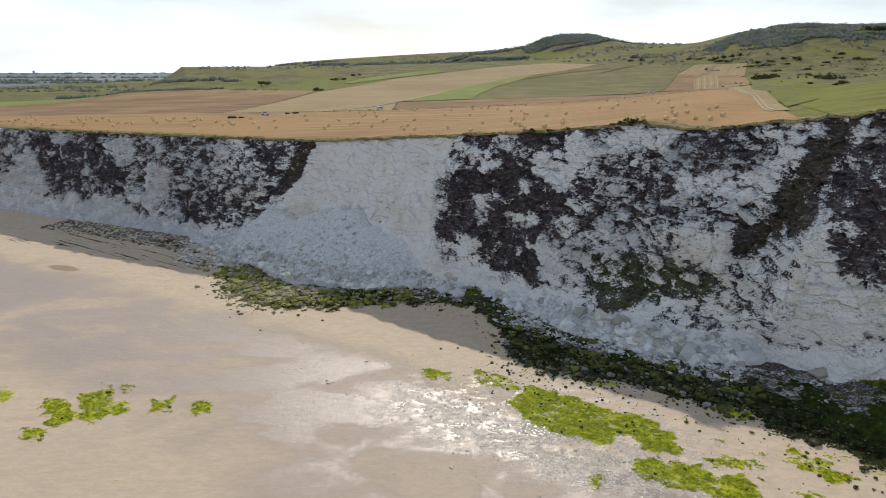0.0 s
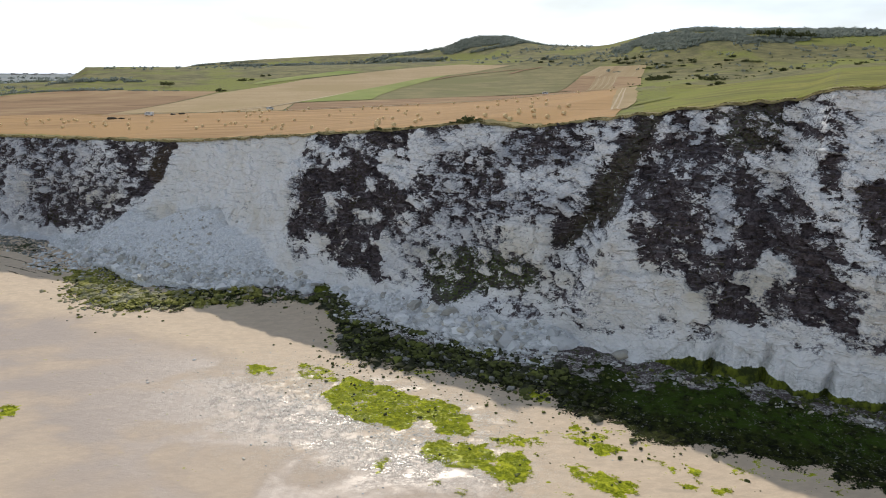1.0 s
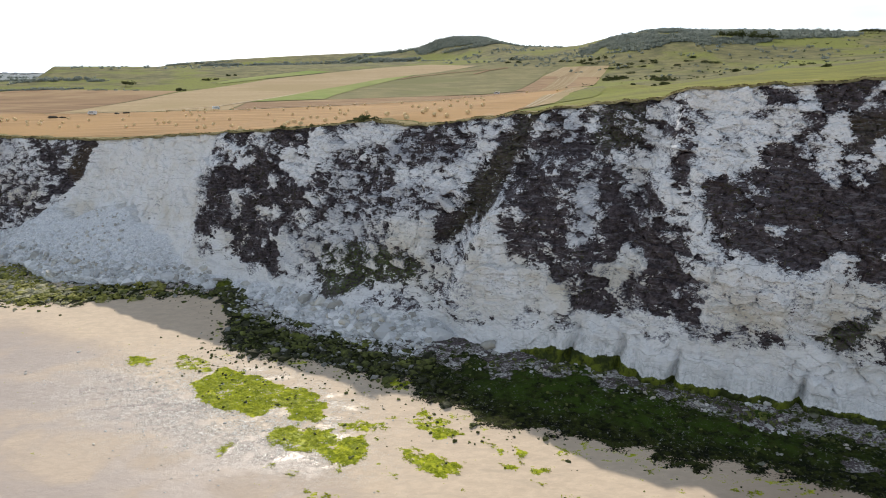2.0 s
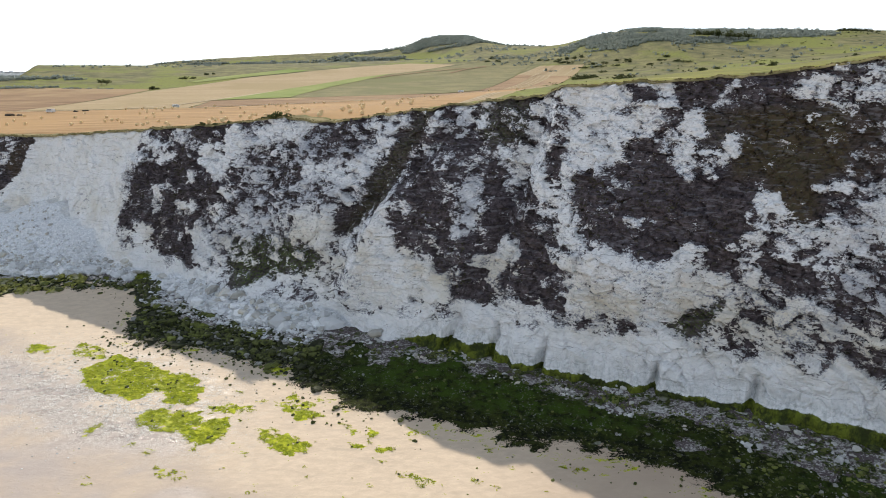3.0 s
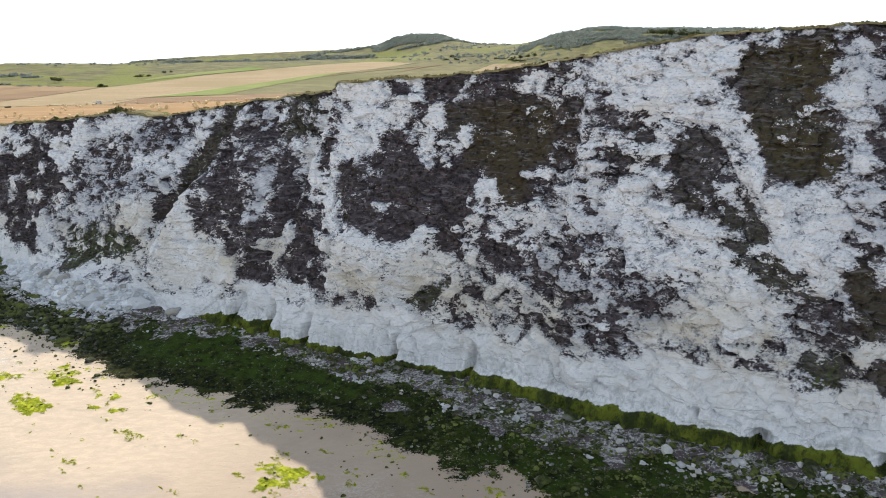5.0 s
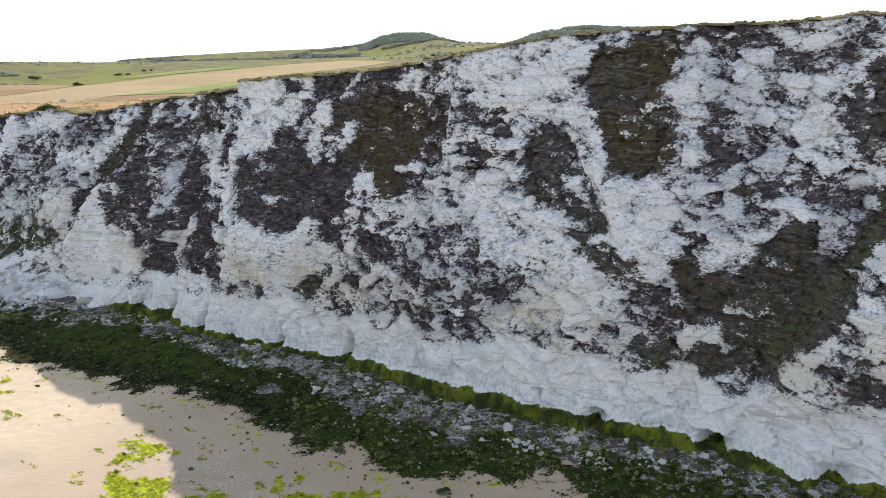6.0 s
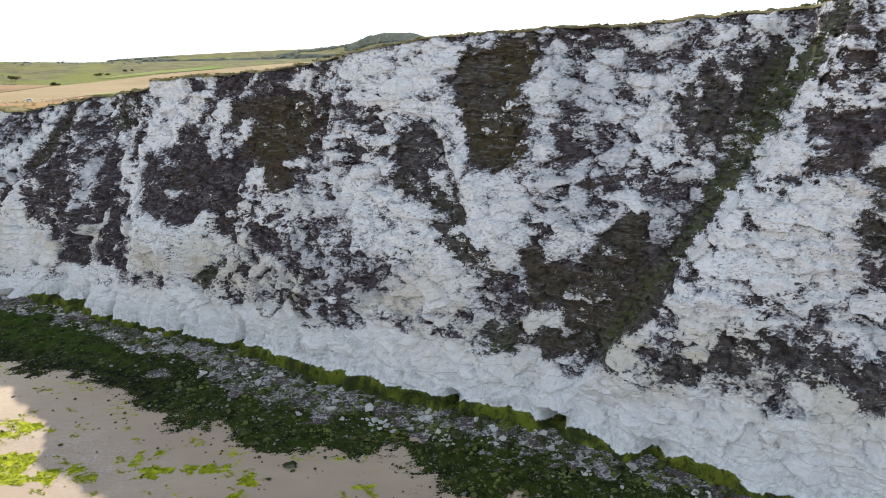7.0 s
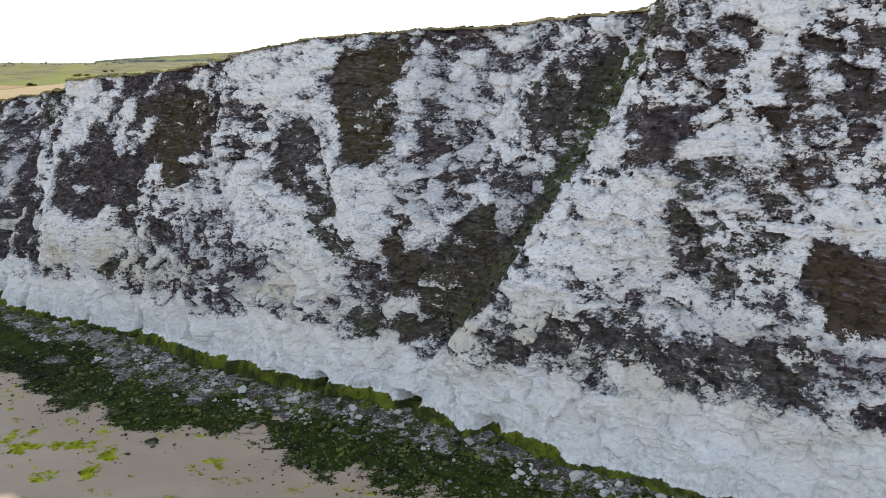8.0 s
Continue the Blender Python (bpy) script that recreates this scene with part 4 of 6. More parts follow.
    turf = k.mix(k.ramp(beds, 0.54, 0.62, 0.0, 0.55), turf, (0.22, 0.21, 0.225))
    turf = k.mix(k.math("MULTIPLY", k.attr("green"), k.ramp(grain, 0.4, 0.62)), turf, (0.085, 0.115, 0.028))
    stone = k.mix(cover, chalk, turf)
    drip = k.noise(1.2, 6, 0.65, (1, 1, 0.4))
    stone = k.mix(k.math("MULTIPLY", k.attr("damp"), k.ramp(drip, 0.42, 0.70, 0.0, 0.6)), stone, (0.34, 0.37, 0.36))
    slime = k.ramp(k.math("ADD", k.attr("slime"), k.math("ADD", k.math("MULTIPLY", k.math("SUBTRACT", grain, 0.5), 0.7), k.math("MULTIPLY", k.math("SUBTRACT", drip, 0.5), 1.1))), 0.36, 0.60)
    weedy = k.mix(k.ramp(k.noise(0.22, 6, 0.7, (1, 1, 0.5)), 0.40, 0.60), (0.036, 0.046, 0.014), (0.140, 0.165, 0.022))
    weedy = k.mix(k.ramp(drip, 0.50, 0.66, 0.0, 0.8), weedy, (0.030, 0.034, 0.014))
    stone = k.mix(slime, stone, weedy)
    k.bump(k.math("ADD", k.math("ADD", k.math("ADD", grain, k.math("ADD", k.math("MULTIPLY", block, 1.7), k.math("MULTIPLY", chip, 0.4))), k.math("MULTIPLY", beds, 0.4)), k.math("MULTIPLY", cover, k.noise(4.0, 3))), 0.13, 0.85)
    return k.done(stone)


def beach_material():
    k = Shade("wet_sand_and_weed", 0.8)
    grain = k.noise(2.2, 7, 0.7)
    broad = k.noise(0.035, 5, 0.55, (1, 1.7, 1), 0.4, 0.6)
    patch = k.noise(0.4, 6, 0.65, (1, 1.8, 1), 0.3, 0.6)
    wet = k.math("MULTIPLY", k.attr("wet"), k.ramp(broad, 0.36, 0.56, 0.35, 1.0))
    sand = k.mix(k.ramp(patch, 0.35, 0.7), (0.60, 0.482, 0.355), (0.69, 0.56, 0.42))
    streak = k.noise(0.22, 6, 0.7, (0.5, 2.2, 1), 0.5, 0.6)
    sand = k.mix(k.ramp(streak, 0.5, 0.66, 0.0, 0.28), sand, (0.44, 0.36, 0.275))
    sand = k.mix(wet, sand, (0.40, 0.33, 0.285))
    # the sand turns darker and browner towards the east
    sand = k.mix(k.math("MULTIPLY", k.attr("moist"), k.ramp(broad, 0.3, 0.6, 0.65, 1.0)), sand, (0.46, 0.355, 0.265))
    sand = k.mix(k.math("MULTIPLY", wet, k.ramp(streak, 0.36, 0.46, 0.5, 0.0)), sand, (0.47, 0.39, 0.32))
    sand = k.mix(k.ramp(k.noise(2.4, 4, 0.7), 0.68, 0.74, 0.0, 0.55), sand, (0.24, 0.19, 0.14))
    # pale pebbles, whitened so their colour holds some of the wet sand's glare
    pebble_glare = k.math("MULTIPLY", k.math("MULTIPLY", k.attr("stony"), k.ramp(k.noise(0.25, 5, 0.7), 0.36, 0.56)), k.ramp(k.noise(1.1, 7, 0.8, (1, 1.8, 1), 0.6, 0.6), 0.45, 0.55))
    sand = k.mix(pebble_glare, sand, k.mix(k.ramp(grain, 0.4, 0.65), (0.56, 0.53, 0.48), (0.78, 0.76, 0.72)))
    sand = k.mix(k.ramp(k.math("ADD", k.attr("pool"), k.math("MULTIPLY", k.math("SUBTRACT", patch, 0.5), 0.5)), 0.35, 0.6, 0.0, 0.8), sand, (0.30, 0.195, 0.12))
    film = k.math("MULTIPLY", k.attr("weed"), 1.0)
    film = k.ramp(k.math("ADD", film, k.math("ADD", k.math("MULTIPLY", k.math("SUBTRACT", grain, 0.5), 1.3), k.math("MULTIPLY", k.math("SUBTRACT", patch, 0.5), 2.3))), 0.40, 0.62)
    leaf = k.mix(k.ramp(k.noise(0.8, 5, 0.7), 0.35, 0.65), (0.24, 0.29, 0.016), (0.50, 0.52, 0.035))
    sand = k.mix(film, sand, leaf)
    rock = k.ramp(k.math("ADD", k.attr("reef"), k.math("ADD", k.math("MULTIPLY", k.math("SUBTRACT", grain, 0.5), 1.5), k.math("MULTIPLY", k.math("SUBTRACT", patch, 0.5), 1.2))), 0.40, 0.52)
    moss = k.mix(k.ramp(k.noise(0.5, 6, 0.72), 0.4, 0.62), (0.009, 0.010, 0.005), (0.042, 0.052, 0.011))
    moss = k.mix(k.math("MULTIPLY", k.attr("lush"), k.ramp(k.noise(0.3, 5, 0.7), 0.35, 0.6)), moss, (0.046, 0.080, 0.010))
    moss = k.mix(k.math("MULTIPLY", k.ramp(k.noise(1.3, 6, 0.75), 0.57, 0.64), k.ramp(k.noise(0.12, 4, 0.6), 0.42, 0.58, 0.15, 1.0)), moss, (0.26, 0.26, 0.23))
    sand = k.mix(rock, sand, moss)
    shingle = k.ramp(k.math("ADD", k.math("SUBTRACT", k.attr("shingle"), k.math("MULTIPLY", rock, 0.75)), k.math("MULTIPLY", k.math("SUBTRACT", grain, 0.5), 0.7)), 0.4, 0.6)
    sand = k.mix(shingle, sand, k.mix(k.ramp(k.noise(1.9, 5, 0.75), k.ramp(k.noise(0.16, 3), 0.4, 0.6, 0.40, 0.58), 0.64), (0.100, 0.082, 0.084), (0.50, 0.49, 0.47)))
    sand = k.mix(k.math("MULTIPLY", shingle, k.ramp(k.noise(0.33, 6, 0.7), 0.50, 0.58)), sand, k.mix(k.ramp(grain, 0.4, 0.62), (0.022, 0.025, 0.012), (0.075, 0.095, 0.022)))
    silt = k.math("MULTIPLY", shingle, k.ramp(k.noise(0.3, 6, 0.7, (1, 2, 1), 0.6, 0.6), 0.54, 0.60, 0.0, 0.85))
    sand = k.mix(silt, sand, k.mix(k.ramp(grain, 0.4, 0.6), (0.34, 0.33, 0.32), (0.62, 0.62, 0.60)))
    k.bump(k.math("ADD", k.math("MULTIPLY", grain, 0.12), k.math("ADD", k.math("MULTIPLY", rock, k.noise(2.2, 5, 0.75)), k.math("MULTIPLY", k.math("ADD", patch, k.math("MULTIPLY", pebble_glare, k.noise(2.5, 4, 0.8))), 0.35))), 0.35, 0.8)
    gloss = k.ramp(k.math("SUBTRACT", k.math("ADD", wet, k.math("MULTIPLY", k.attr("stony"), 0.5)), k.math("MULTIPLY", k.noise(0.8, 6, 0.75), 0.7)), 0.15, 0.85, 0.85, 0.42)
    # thin films of water between the stones
    water = k.math("MULTIPLY", k.ramp(k.attr("stony"), 0.25, 0.7), k.ramp(k.noise(0.16, 6, 0.65, (0.6, 1.8, 1), 0.5, 0.6), 0.50, 0.58))
    gloss = k.math("MULTIPLY", gloss, k.ramp(water, 0.0, 1.0, 1.0, 0.45))
    gloss = k.math("MAXIMUM", gloss, k.math("MULTIPLY", rock, 0.8))
    k.put(k.b.inputs["Specular IOR Level"], k.ramp(k.math("MAXIMUM", rock, k.math("MAXIMUM", film, shingle)), 0.2, 0.6, 0.5, 0.08))
    return k.done(sand, gloss)


def plain_material(name, a, b, scale=1.0, roughness=0.9, c=None, stretch=None, turn=0.0, bump=0.0, by=None, fine=None, leafy=False):
    k = Shade(name, roughness)
    k.b.inputs["Specular IOR Level"].default_value = 0.5 if roughness < 0.5 else 0.12
    n = k.noise(scale, 6, 0.65, stretch, 0.0, turn)
    col = k.mix(k.ramp(n, 0.32, 0.68), a, b)
    if c:
        col = k.mix(k.ramp(k.noise(scale * 0.17, 4, 0.6), 0.48, 0.62), col, c)
    if fine:
        col = k.mix(k.ramp(k.noise(scale * 7, 5, 0.7), 0.5, 0.7), col, fine)
    if by:
        v = k.chance(by == "island")
        col = k.mix(k.math("MULTIPLY", v, 0.75), col, k.mix(0.5, col, (0.02, 0.02, 0.015)))
    if bump:
        k.bump(n, bump)
    if leafy:
        # thin leaves let half of the light through
        thin = k.t.nodes.new("ShaderNodeBsdfTranslucent")
        both = k.t.nodes.new("ShaderNodeMixShader")
        both.inputs["Fac"].default_value = 0.5
        k.put(thin.inputs["Color"], col)
        k.t.links.new(k.b.outputs["BSDF"], both.inputs[1])
        k.t.links.new(thin.outputs["BSDF"], both.inputs[2])
        k.t.links.new(both.outputs["Shader"], k.t.nodes["Material Output"].inputs["Surface"])
    return k.done(col)


CHALK = cliff_material()
SAND = beach_material()
DOWN = plain_material("downland_grass", (0.085, 0.092, 0.038), (0.225, 0.205, 0.085), 0.05, 0.95, (0.185, 0.205, 0.038), fine=(0.095, 0.088, 0.040))
FRINGE = plain_material("dry_cliff_grass", (0.14, 0.122, 0.052), (0.22, 0.19, 0.088), 0.35, 0.95, (0.27, 0.225, 0.11), bump=0.2)
STUBBLE = plain_material("stubble", (0.29, 0.175, 0.080), (0.47, 0.30, 0.145), 0.05, 0.95, (0.41, 0.255, 0.115), (0.25, 3.0, 1), 0.3, 0.05, fine=(0.33, 0.215, 0.11))
PALE_STUBBLE = plain_material("pale_stubble", (0.36, 0.27, 0.15), (0.42, 0.32, 0.19), 0.04, 0.95, (0.34, 0.26, 0.135), (0.3, 2.0, 1), -0.4, 0.05, fine=(0.31, 0.23, 0.12))
PLOUGH = plain_material("brown_tilled_soil", (0.20, 0.122, 0.066), (0.33, 0.215, 0.118), 0.05, 0.95, (0.35, 0.24, 0.13), (0.2, 3.0, 1), 0.1, 0.05)
PASTURE = plain_material("pasture", (0.150, 0.142, 0.060), (0.240, 0.210, 0.095), 0.04, 0.95, (0.155, 0.155, 0.055), fine=(0.15, 0.15, 0.06))
CROP = plain_material("bright_green_crop", (0.20, 0.24, 0.060), (0.26, 0.29, 0.085), 0.03, 0.95, (0.17, 0.24, 0.04))
MEADOW = plain_material("edge_meadow_grass", (0.115, 0.122, 0.026), (0.235, 0.228, 0.042), 0.05, 0.95, (0.19, 0.21, 0.03), fine=(0.13, 0.12, 0.035))
GROWTH_TUFT = plain_material("cliff_growth", (0.042, 0.037, 0.040), (0.122, 0.104, 0.098), 0.4, 0.95, (0.080, 0.074, 0.048), by="island")
SCREE_ROCK = plain_material("fallen_chalk", (0.72, 0.74, 0.76), (0.90, 0.91, 0.915), 0.5, 0.92, (0.80, 0.82, 0.83), bump=0.1, by="island")
BARE_ROCK = plain_material("grey_bare_rock", (0.20, 0.20, 0.18), (0.42, 0.42, 0.39), 0.8, 0.85, (0.14, 0.15, 0.09), bump=0.1, by="island")
# the blue-grey haze of distance is put into the plain's base colour
HAZY_PLAIN = plain_material("far_plain", (0.13, 0.17, 0.195), (0.20, 0.245, 0.265), 0.006, 0.95, (0.28, 0.305, 0.31), stretch=(0.35, 1.6, 1), fine=(0.08, 0.11, 0.13))
MOSS_ROCK = plain_material("mossy_boulder", (0.020, 0.022, 0.014), (0.10, 0.12, 0.030), 0.9, 0.85, (0.24, 0.24, 0.21), bump=0.1, by="object")
TRACK = plain_material("chalk_track", (0.42, 0.33, 0.22), (0.52, 0.43, 0.31), 0.4, 0.95)
STRAW = plain_material("straw", (0.76, 0.57, 0.31), (0.86, 0.68, 0.40), 6.0, 0.95, bump=0.05)
LEAVES = plain_material("dark_leaves", (0.055, 0.068, 0.028), (0.105, 0.120, 0.045), 0.6, 0.9, by="island", leafy=True)
# paler and greyer than leaves are: aerial haze painted into the colour
HAZY_WOOD_LEAVES = plain_material("woodland_leaves", (0.20, 0.235, 0.215), (0.29, 0.32, 0.28), 0.05, 0.9, leafy=True)
BARK = plain_material("bark", (0.05, 0.04, 0.03), (0.10, 0.08, 0.06), 3.0, 0.9)
ROCK = plain_material("loose_chalk", (0.52, 0.52, 0.51), (0.76, 0.77, 0.76), 0.8, 0.92, (0.60, 0.56, 0.49), bump=0.1, by="island")
DARK_ROCK = plain_material("weedy_rock", (0.026, 0.030, 0.015), (0.150, 0.168, 0.050), 0.9, 0.75, (0.190, 0.215, 0.055), bump=0.1, by="island")
DARK_ROCK_SINGLE = plain_material("single_weedy_rock", (0.024, 0.026, 0.018), (0.080, 0.088, 0.040), 0.9, 0.75, (0.12, 0.12, 0.09), bump=0.1, by="object")
GOLD_ROCK = plain_material("olive_weedy_rock", (0.12, 0.13, 0.025), (0.46, 0.44, 0.11), 0.9, 0.7, (0.44, 0.42, 0.28), bump=0.1, by="island")
BOULDER = plain_material("boulder_chalk", (0.50, 0.49, 0.45), (0.72, 0.72, 0.69), 0.6, 0.92, (0.60, 0.55, 0.45), bump=0.12, by="object")
WEED = plain_material("green_seaweed", (0.25, 0.32, 0.018), (0.52, 0.55, 0.040), 0.9, 0.6, (0.33, 0.39, 0.022), leafy=True)
GRASS = plain_material("cliff_turf", (0.11, 0.095, 0.042), (0.19, 0.165, 0.070), 0.7, 0.95, (0.19, 0.165, 0.065), by="island", leafy=True)
WHITE_PAINT = plain_material("white_vehicle_paint", (0.72, 0.72, 0.71), (0.80, 0.80, 0.79), 2.0, 0.3)
DARK_GLASS = plain_material("dark_window_glass", (0.02, 0.022, 0.025), (0.03, 0.033, 0.036), 1.0, 0.08)
RUBBER = plain_material("tyre_rubber", (0.02, 0.02, 0.02), (0.03, 0.03, 0.03), 8.0, 0.8)
ROOFS = plain_material("dull_roofing", (0.16, 0.15, 0.15), (0.22, 0.20, 0.19), 0.1, 0.9)
WALLS = plain_material("pale_building_walls", (0.42, 0.42, 0.42), (0.55, 0.54, 0.52), 0.05, 0.9)


# ---- mesh helpers ----
def mesh_from(name, verts, faces, materials, smooth_faces=False, attrs=()):
    me = bpy.data.meshes.new(name)
    verts = np.asarray(verts, np.float32).reshape(-1, 3)
    faces = np.asarray(faces, np.int32)
    me.vertices.add(len(verts))
    me.vertices.foreach_set("co", verts.ravel())
    k = faces.shape[1]
    me.loops.add(faces.size)
    me.loops.foreach_set("vertex_index", faces.ravel())
    me.polygons.add(len(faces))
    me.polygons.foreach_set("loop_start", np.arange(0, faces.size, k, dtype=np.int32))
    me.polygons.foreach_set("use_smooth", np.full(len(faces), smooth_faces))
    for m in materials:
        me.materials.append(m)
    me.update(calc_edges=True)
    me.validate()
    for key, values in attrs:
        a = me.attributes.new(key, "FLOAT", "POINT")
        a.data.foreach_set("value", np.asarray(values, np.float32).ravel())
    return me


def sheet(name, x, y, z, material, smooth_faces=True, attrs=(), flip=False):
    """A grid of points as one surface."""
    n, m = x.shape
    idx = np.arange(n * m).reshape(n, m)
    quads = np.stack([idx[:-1, :-1], idx[1:, :-1], idx[1:, 1:], idx[:-1, 1:]], -1).reshape(-1, 4)
    if flip:
        quads = quads[:, ::-1]
    return new(name, mesh_from(name, np.stack([x, y, z], -1), quads, [material], smooth_faces, attrs))


def part(name, bm, material, parent, label=""):
    me = bpy.data.meshes.new(name)
    bm.to_mesh(me)
    bm.free()
    me.materials.append(material)
    ob = new(name, me)
    ob.parent = parent
    return tagged(ob, label)


def ico(level):
    bm = bmesh.new()
    bmesh.ops.create_icosphere(bm, subdivisions=level, radius=1.0)
    v = np.array([p.co[:] for p in bm.verts])
    f = np.array([[q.index for q in p.verts] for p in bm.faces])
    bm.free()
    return v, f


ICO = {1: ico(1), 2: ico(2)}


def stone_shape(level, rng):
    """An angular lump: a ball cut by random planes."""
    v, f = ICO[level]
    v = v.copy()
    for _ in range(9):
        n = rng.normal(size=3)
        n /= np.linalg.norm(n)
        h = rng.uniform(0.45, 0.85)
        over = np.maximum(v @ n - h, 0)
        v -= over[:, None] * n
    return v * (1 + 0.12 * rng.normal(size=(len(v), 1))), f


STONES = [stone_shape(1, np.random.RandomState(k)) for k in range(14)]
BIG_STONES = [stone_shape(2, np.random.RandomState(40 + k)) for k in range(8)]


def heap(name, places, sizes, material, seed, flat=0.65, shapes=STONES):
    """Many loose stones as one object."""
    rng = np.random.RandomState(seed)
    vs, fs, at = [], [], 0
    pick = rng.randint(0, len(shapes), len(places))
    for (x, y, z), size, p in zip(places, sizes, pick):
        v, f = shapes[p]
        a = rng.rand() * 6.283
        c, q = math.cos(a), math.sin(a)
        w = v * (size * np.array([rng.uniform(0.75, 1.3), rng.uniform(0.75, 1.3), flat * rng.uniform(0.7, 1.25)]))
        w = np.stack([w[:, 0] * c - w[:, 1] * q + x, w[:, 0] * q + w[:, 1] * c + y, w[:, 2] + z + 0.1 * size], 1)
        vs.append(w)
        fs.append(f + at)
        at += len(v)
    return new(name, mesh_from(name, np.concatenate(vs), np.concatenate(fs), [material]))


# ---- the cliff ----
cs = np.concatenate([np.arange(-800, -340, 1.5), np.arange(-340, -190, 0.75), np.arange(-190, 255, 0.42), np.arange(255, 420, 1.6)])
cf = np.concatenate([np.linspace(-0.06, 0, 4)[:-1], np.linspace(0, 1, 226)])
S, F = np.meshgrid(cs, cf, indexing="ij")
Z = foot_z(S) + F * (top_z(S) - foot_z(S)) + 0.9 * fbm(S / 6, 0 * S, 3.0, 3) * smooth((F - 0.8) * 5)
D = cliff_d(S, np.maximum(Z, foot_z(S) - 0.8))
EDGE_D, EDGE_Z = D[:, -1], Z[:, -1]
X, Y = xy(S, D)
slime = smooth((slime_top(S) + 0.5 - Z) / 1.0) * smooth((250 - S) / 20) * smooth((S + 12) / 14)
damp = smooth((slime_top(S) + 5.5 - Z) / 5) * smooth((S + 12) / 14)
clean = np.maximum(smooth((21 - Z + 5 * fbm(S / 9, Z / 9, 6.0, 2)) / 7), 0.8 * fresh(S, Z))
slime = np.maximum(slime, np.exp(-((S + 110) / 4) ** 2 - ((Z - 4.5) / 1.6) ** 2))
cream = np.maximum(fresh(S, Z) * smooth((Z - scree_top(S)) / 3) * 0.45, np.exp(-((Z - 21) / 9) ** 2) * 0.85)
cliff = tagged(sheet("cliff", X, Y, Z, CHALK, False, (("growth", growth(S, Z)), ("green", np.clip(tone(S, Z, 3, 0.0) + 0.8 * gully(S, Z, 203, 84, 194, 62, 1.6) + 0.6 * gully(S, Z, 194, 62, 170, 20, 1.8), 0, 1)), ("slime", slime), ("cream", cream), ("damp", damp), ("clean", clean), ("grey", np.maximum(tone(S, Z, 5, 0.1), 0.75 * smooth((-236 - S) / 20))), ("rubble", smooth((scree_top(S) + 1.6 * fbm(S / 7, Z / 7, 2.0, 3) - Z + 0.4) / 0.8) * np.where(S < -98, 1, smooth((foot_z(S) + 4.5 - Z) / 2) * (S < -22))), ("brown", tone(S, Z, 4, 0.15)))),
               "white chalk sea cliff with dark patches of growth", "cliff", kind="structure")

# ---- the upper ground, one sheet from the cliff edge to the horizon ----
gs = np.concatenate([np.linspace(-5200, -1420, 70), np.arange(-1400, -350, 7), np.arange(-345, 260, 1.6), np.linspace(265, 900, 60)])
ge = np.concatenate([[-0.5, 0.0, 0.6, 1.5, 3, 5, 8, 12, 17, 23, 30], np.arange(38, 200, 9), 200 * 1.02 ** np.arange(0, 163)])
S, E = np.meshgrid(gs, ge, indexing="ij")
ed, ez = np.interp(S, cs, EDGE_D), np.interp(S, cs, EDGE_Z)
D = ed - 0.35 + E
X, Y = xy(S, D)
Z = land(X, Y) + 0.15
Z = ez + (Z - ez) * smooth(E / 25) + 0.12 * fbm(S / 3, E / 3, 1.0, 3) * smooth((30 - E) / 30) + 0.12
Z[:, 0] = ez[:, 0] - 0.35
ground = tagged(sheet("ground", X, Y, Z, DOWN, True), "grassy downland rising inland to low hills", "ground", kind="structure")

ground.data.materials.append(FRINGE)
ground.data.materials.append(HAZY_PLAIN)
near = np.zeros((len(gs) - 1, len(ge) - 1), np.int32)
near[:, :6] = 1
# far faces take the colour with haze painted in
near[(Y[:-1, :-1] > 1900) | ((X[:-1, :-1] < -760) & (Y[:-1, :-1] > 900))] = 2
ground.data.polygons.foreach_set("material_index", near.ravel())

# ---- the beach ----
bs = np.concatenate([np.linspace(-5200, -620, 40), np.arange(-600, -230, 2.4), np.arange(-230, 255, 0.55), np.linspace(262, 900, 60)])
be = np.concatenate([np.linspace(-25, -2, 10), np.arange(0, 48, 0.5), np.arange(48, 150, 1.3), np.geomspace(152, 3000, 30)])
S, E = np.meshgrid(bs, be, indexing="ij")
D = foot_d(S) - E
X, Y = xy(S, D)
Z = beach_z(X, Y)
outer = np.interp(S, REEF_S, REEF_OUT)
start = np.interp(S, (-200, -90, -40, 20, 120), (44, 44, 50, 60, 56))
wet = smooth((E - start - 9 * fbm(S / 30, D / 30, 2.0, 3)) / 14) * (1 - 0.75 * smooth((E - 92 - 12 * fbm(S / 25, D / 25, 3.0, 3)) / 20))
lush = np.exp(-(((S - 28) / 40) ** 4)) * smooth((np.interp(S, REEF_S, REEF_OUT) - 4 - E) / 8) + 0.6 * smooth((S - 70) / 30)
stony = np.exp(-((S + 62 + 0.4 * (E - 50)) / 34) ** 2 - ((E - 56) / 18) ** 2) + 0.9 * np.exp(-((S + 34) / 20) ** 2 - ((E - 57) / 10) ** 2) + 0.5 * np.exp(-((S - 85) / 18) ** 2 - ((E - 46) / 8) ** 2) + 0.5 * np.exp(-((S + 44) / 20) ** 2 - ((E - 42) / 8) ** 2)
shingle = smooth((np.minimum(np.interp(S, REEF_S, REEF_IN), 17) + 5 - E) / 6) * smooth((S + 215) / 30)
shingle = np.maximum(shingle, smooth((outer - 4 - E) / 4) * smooth((S + 100) / 20))
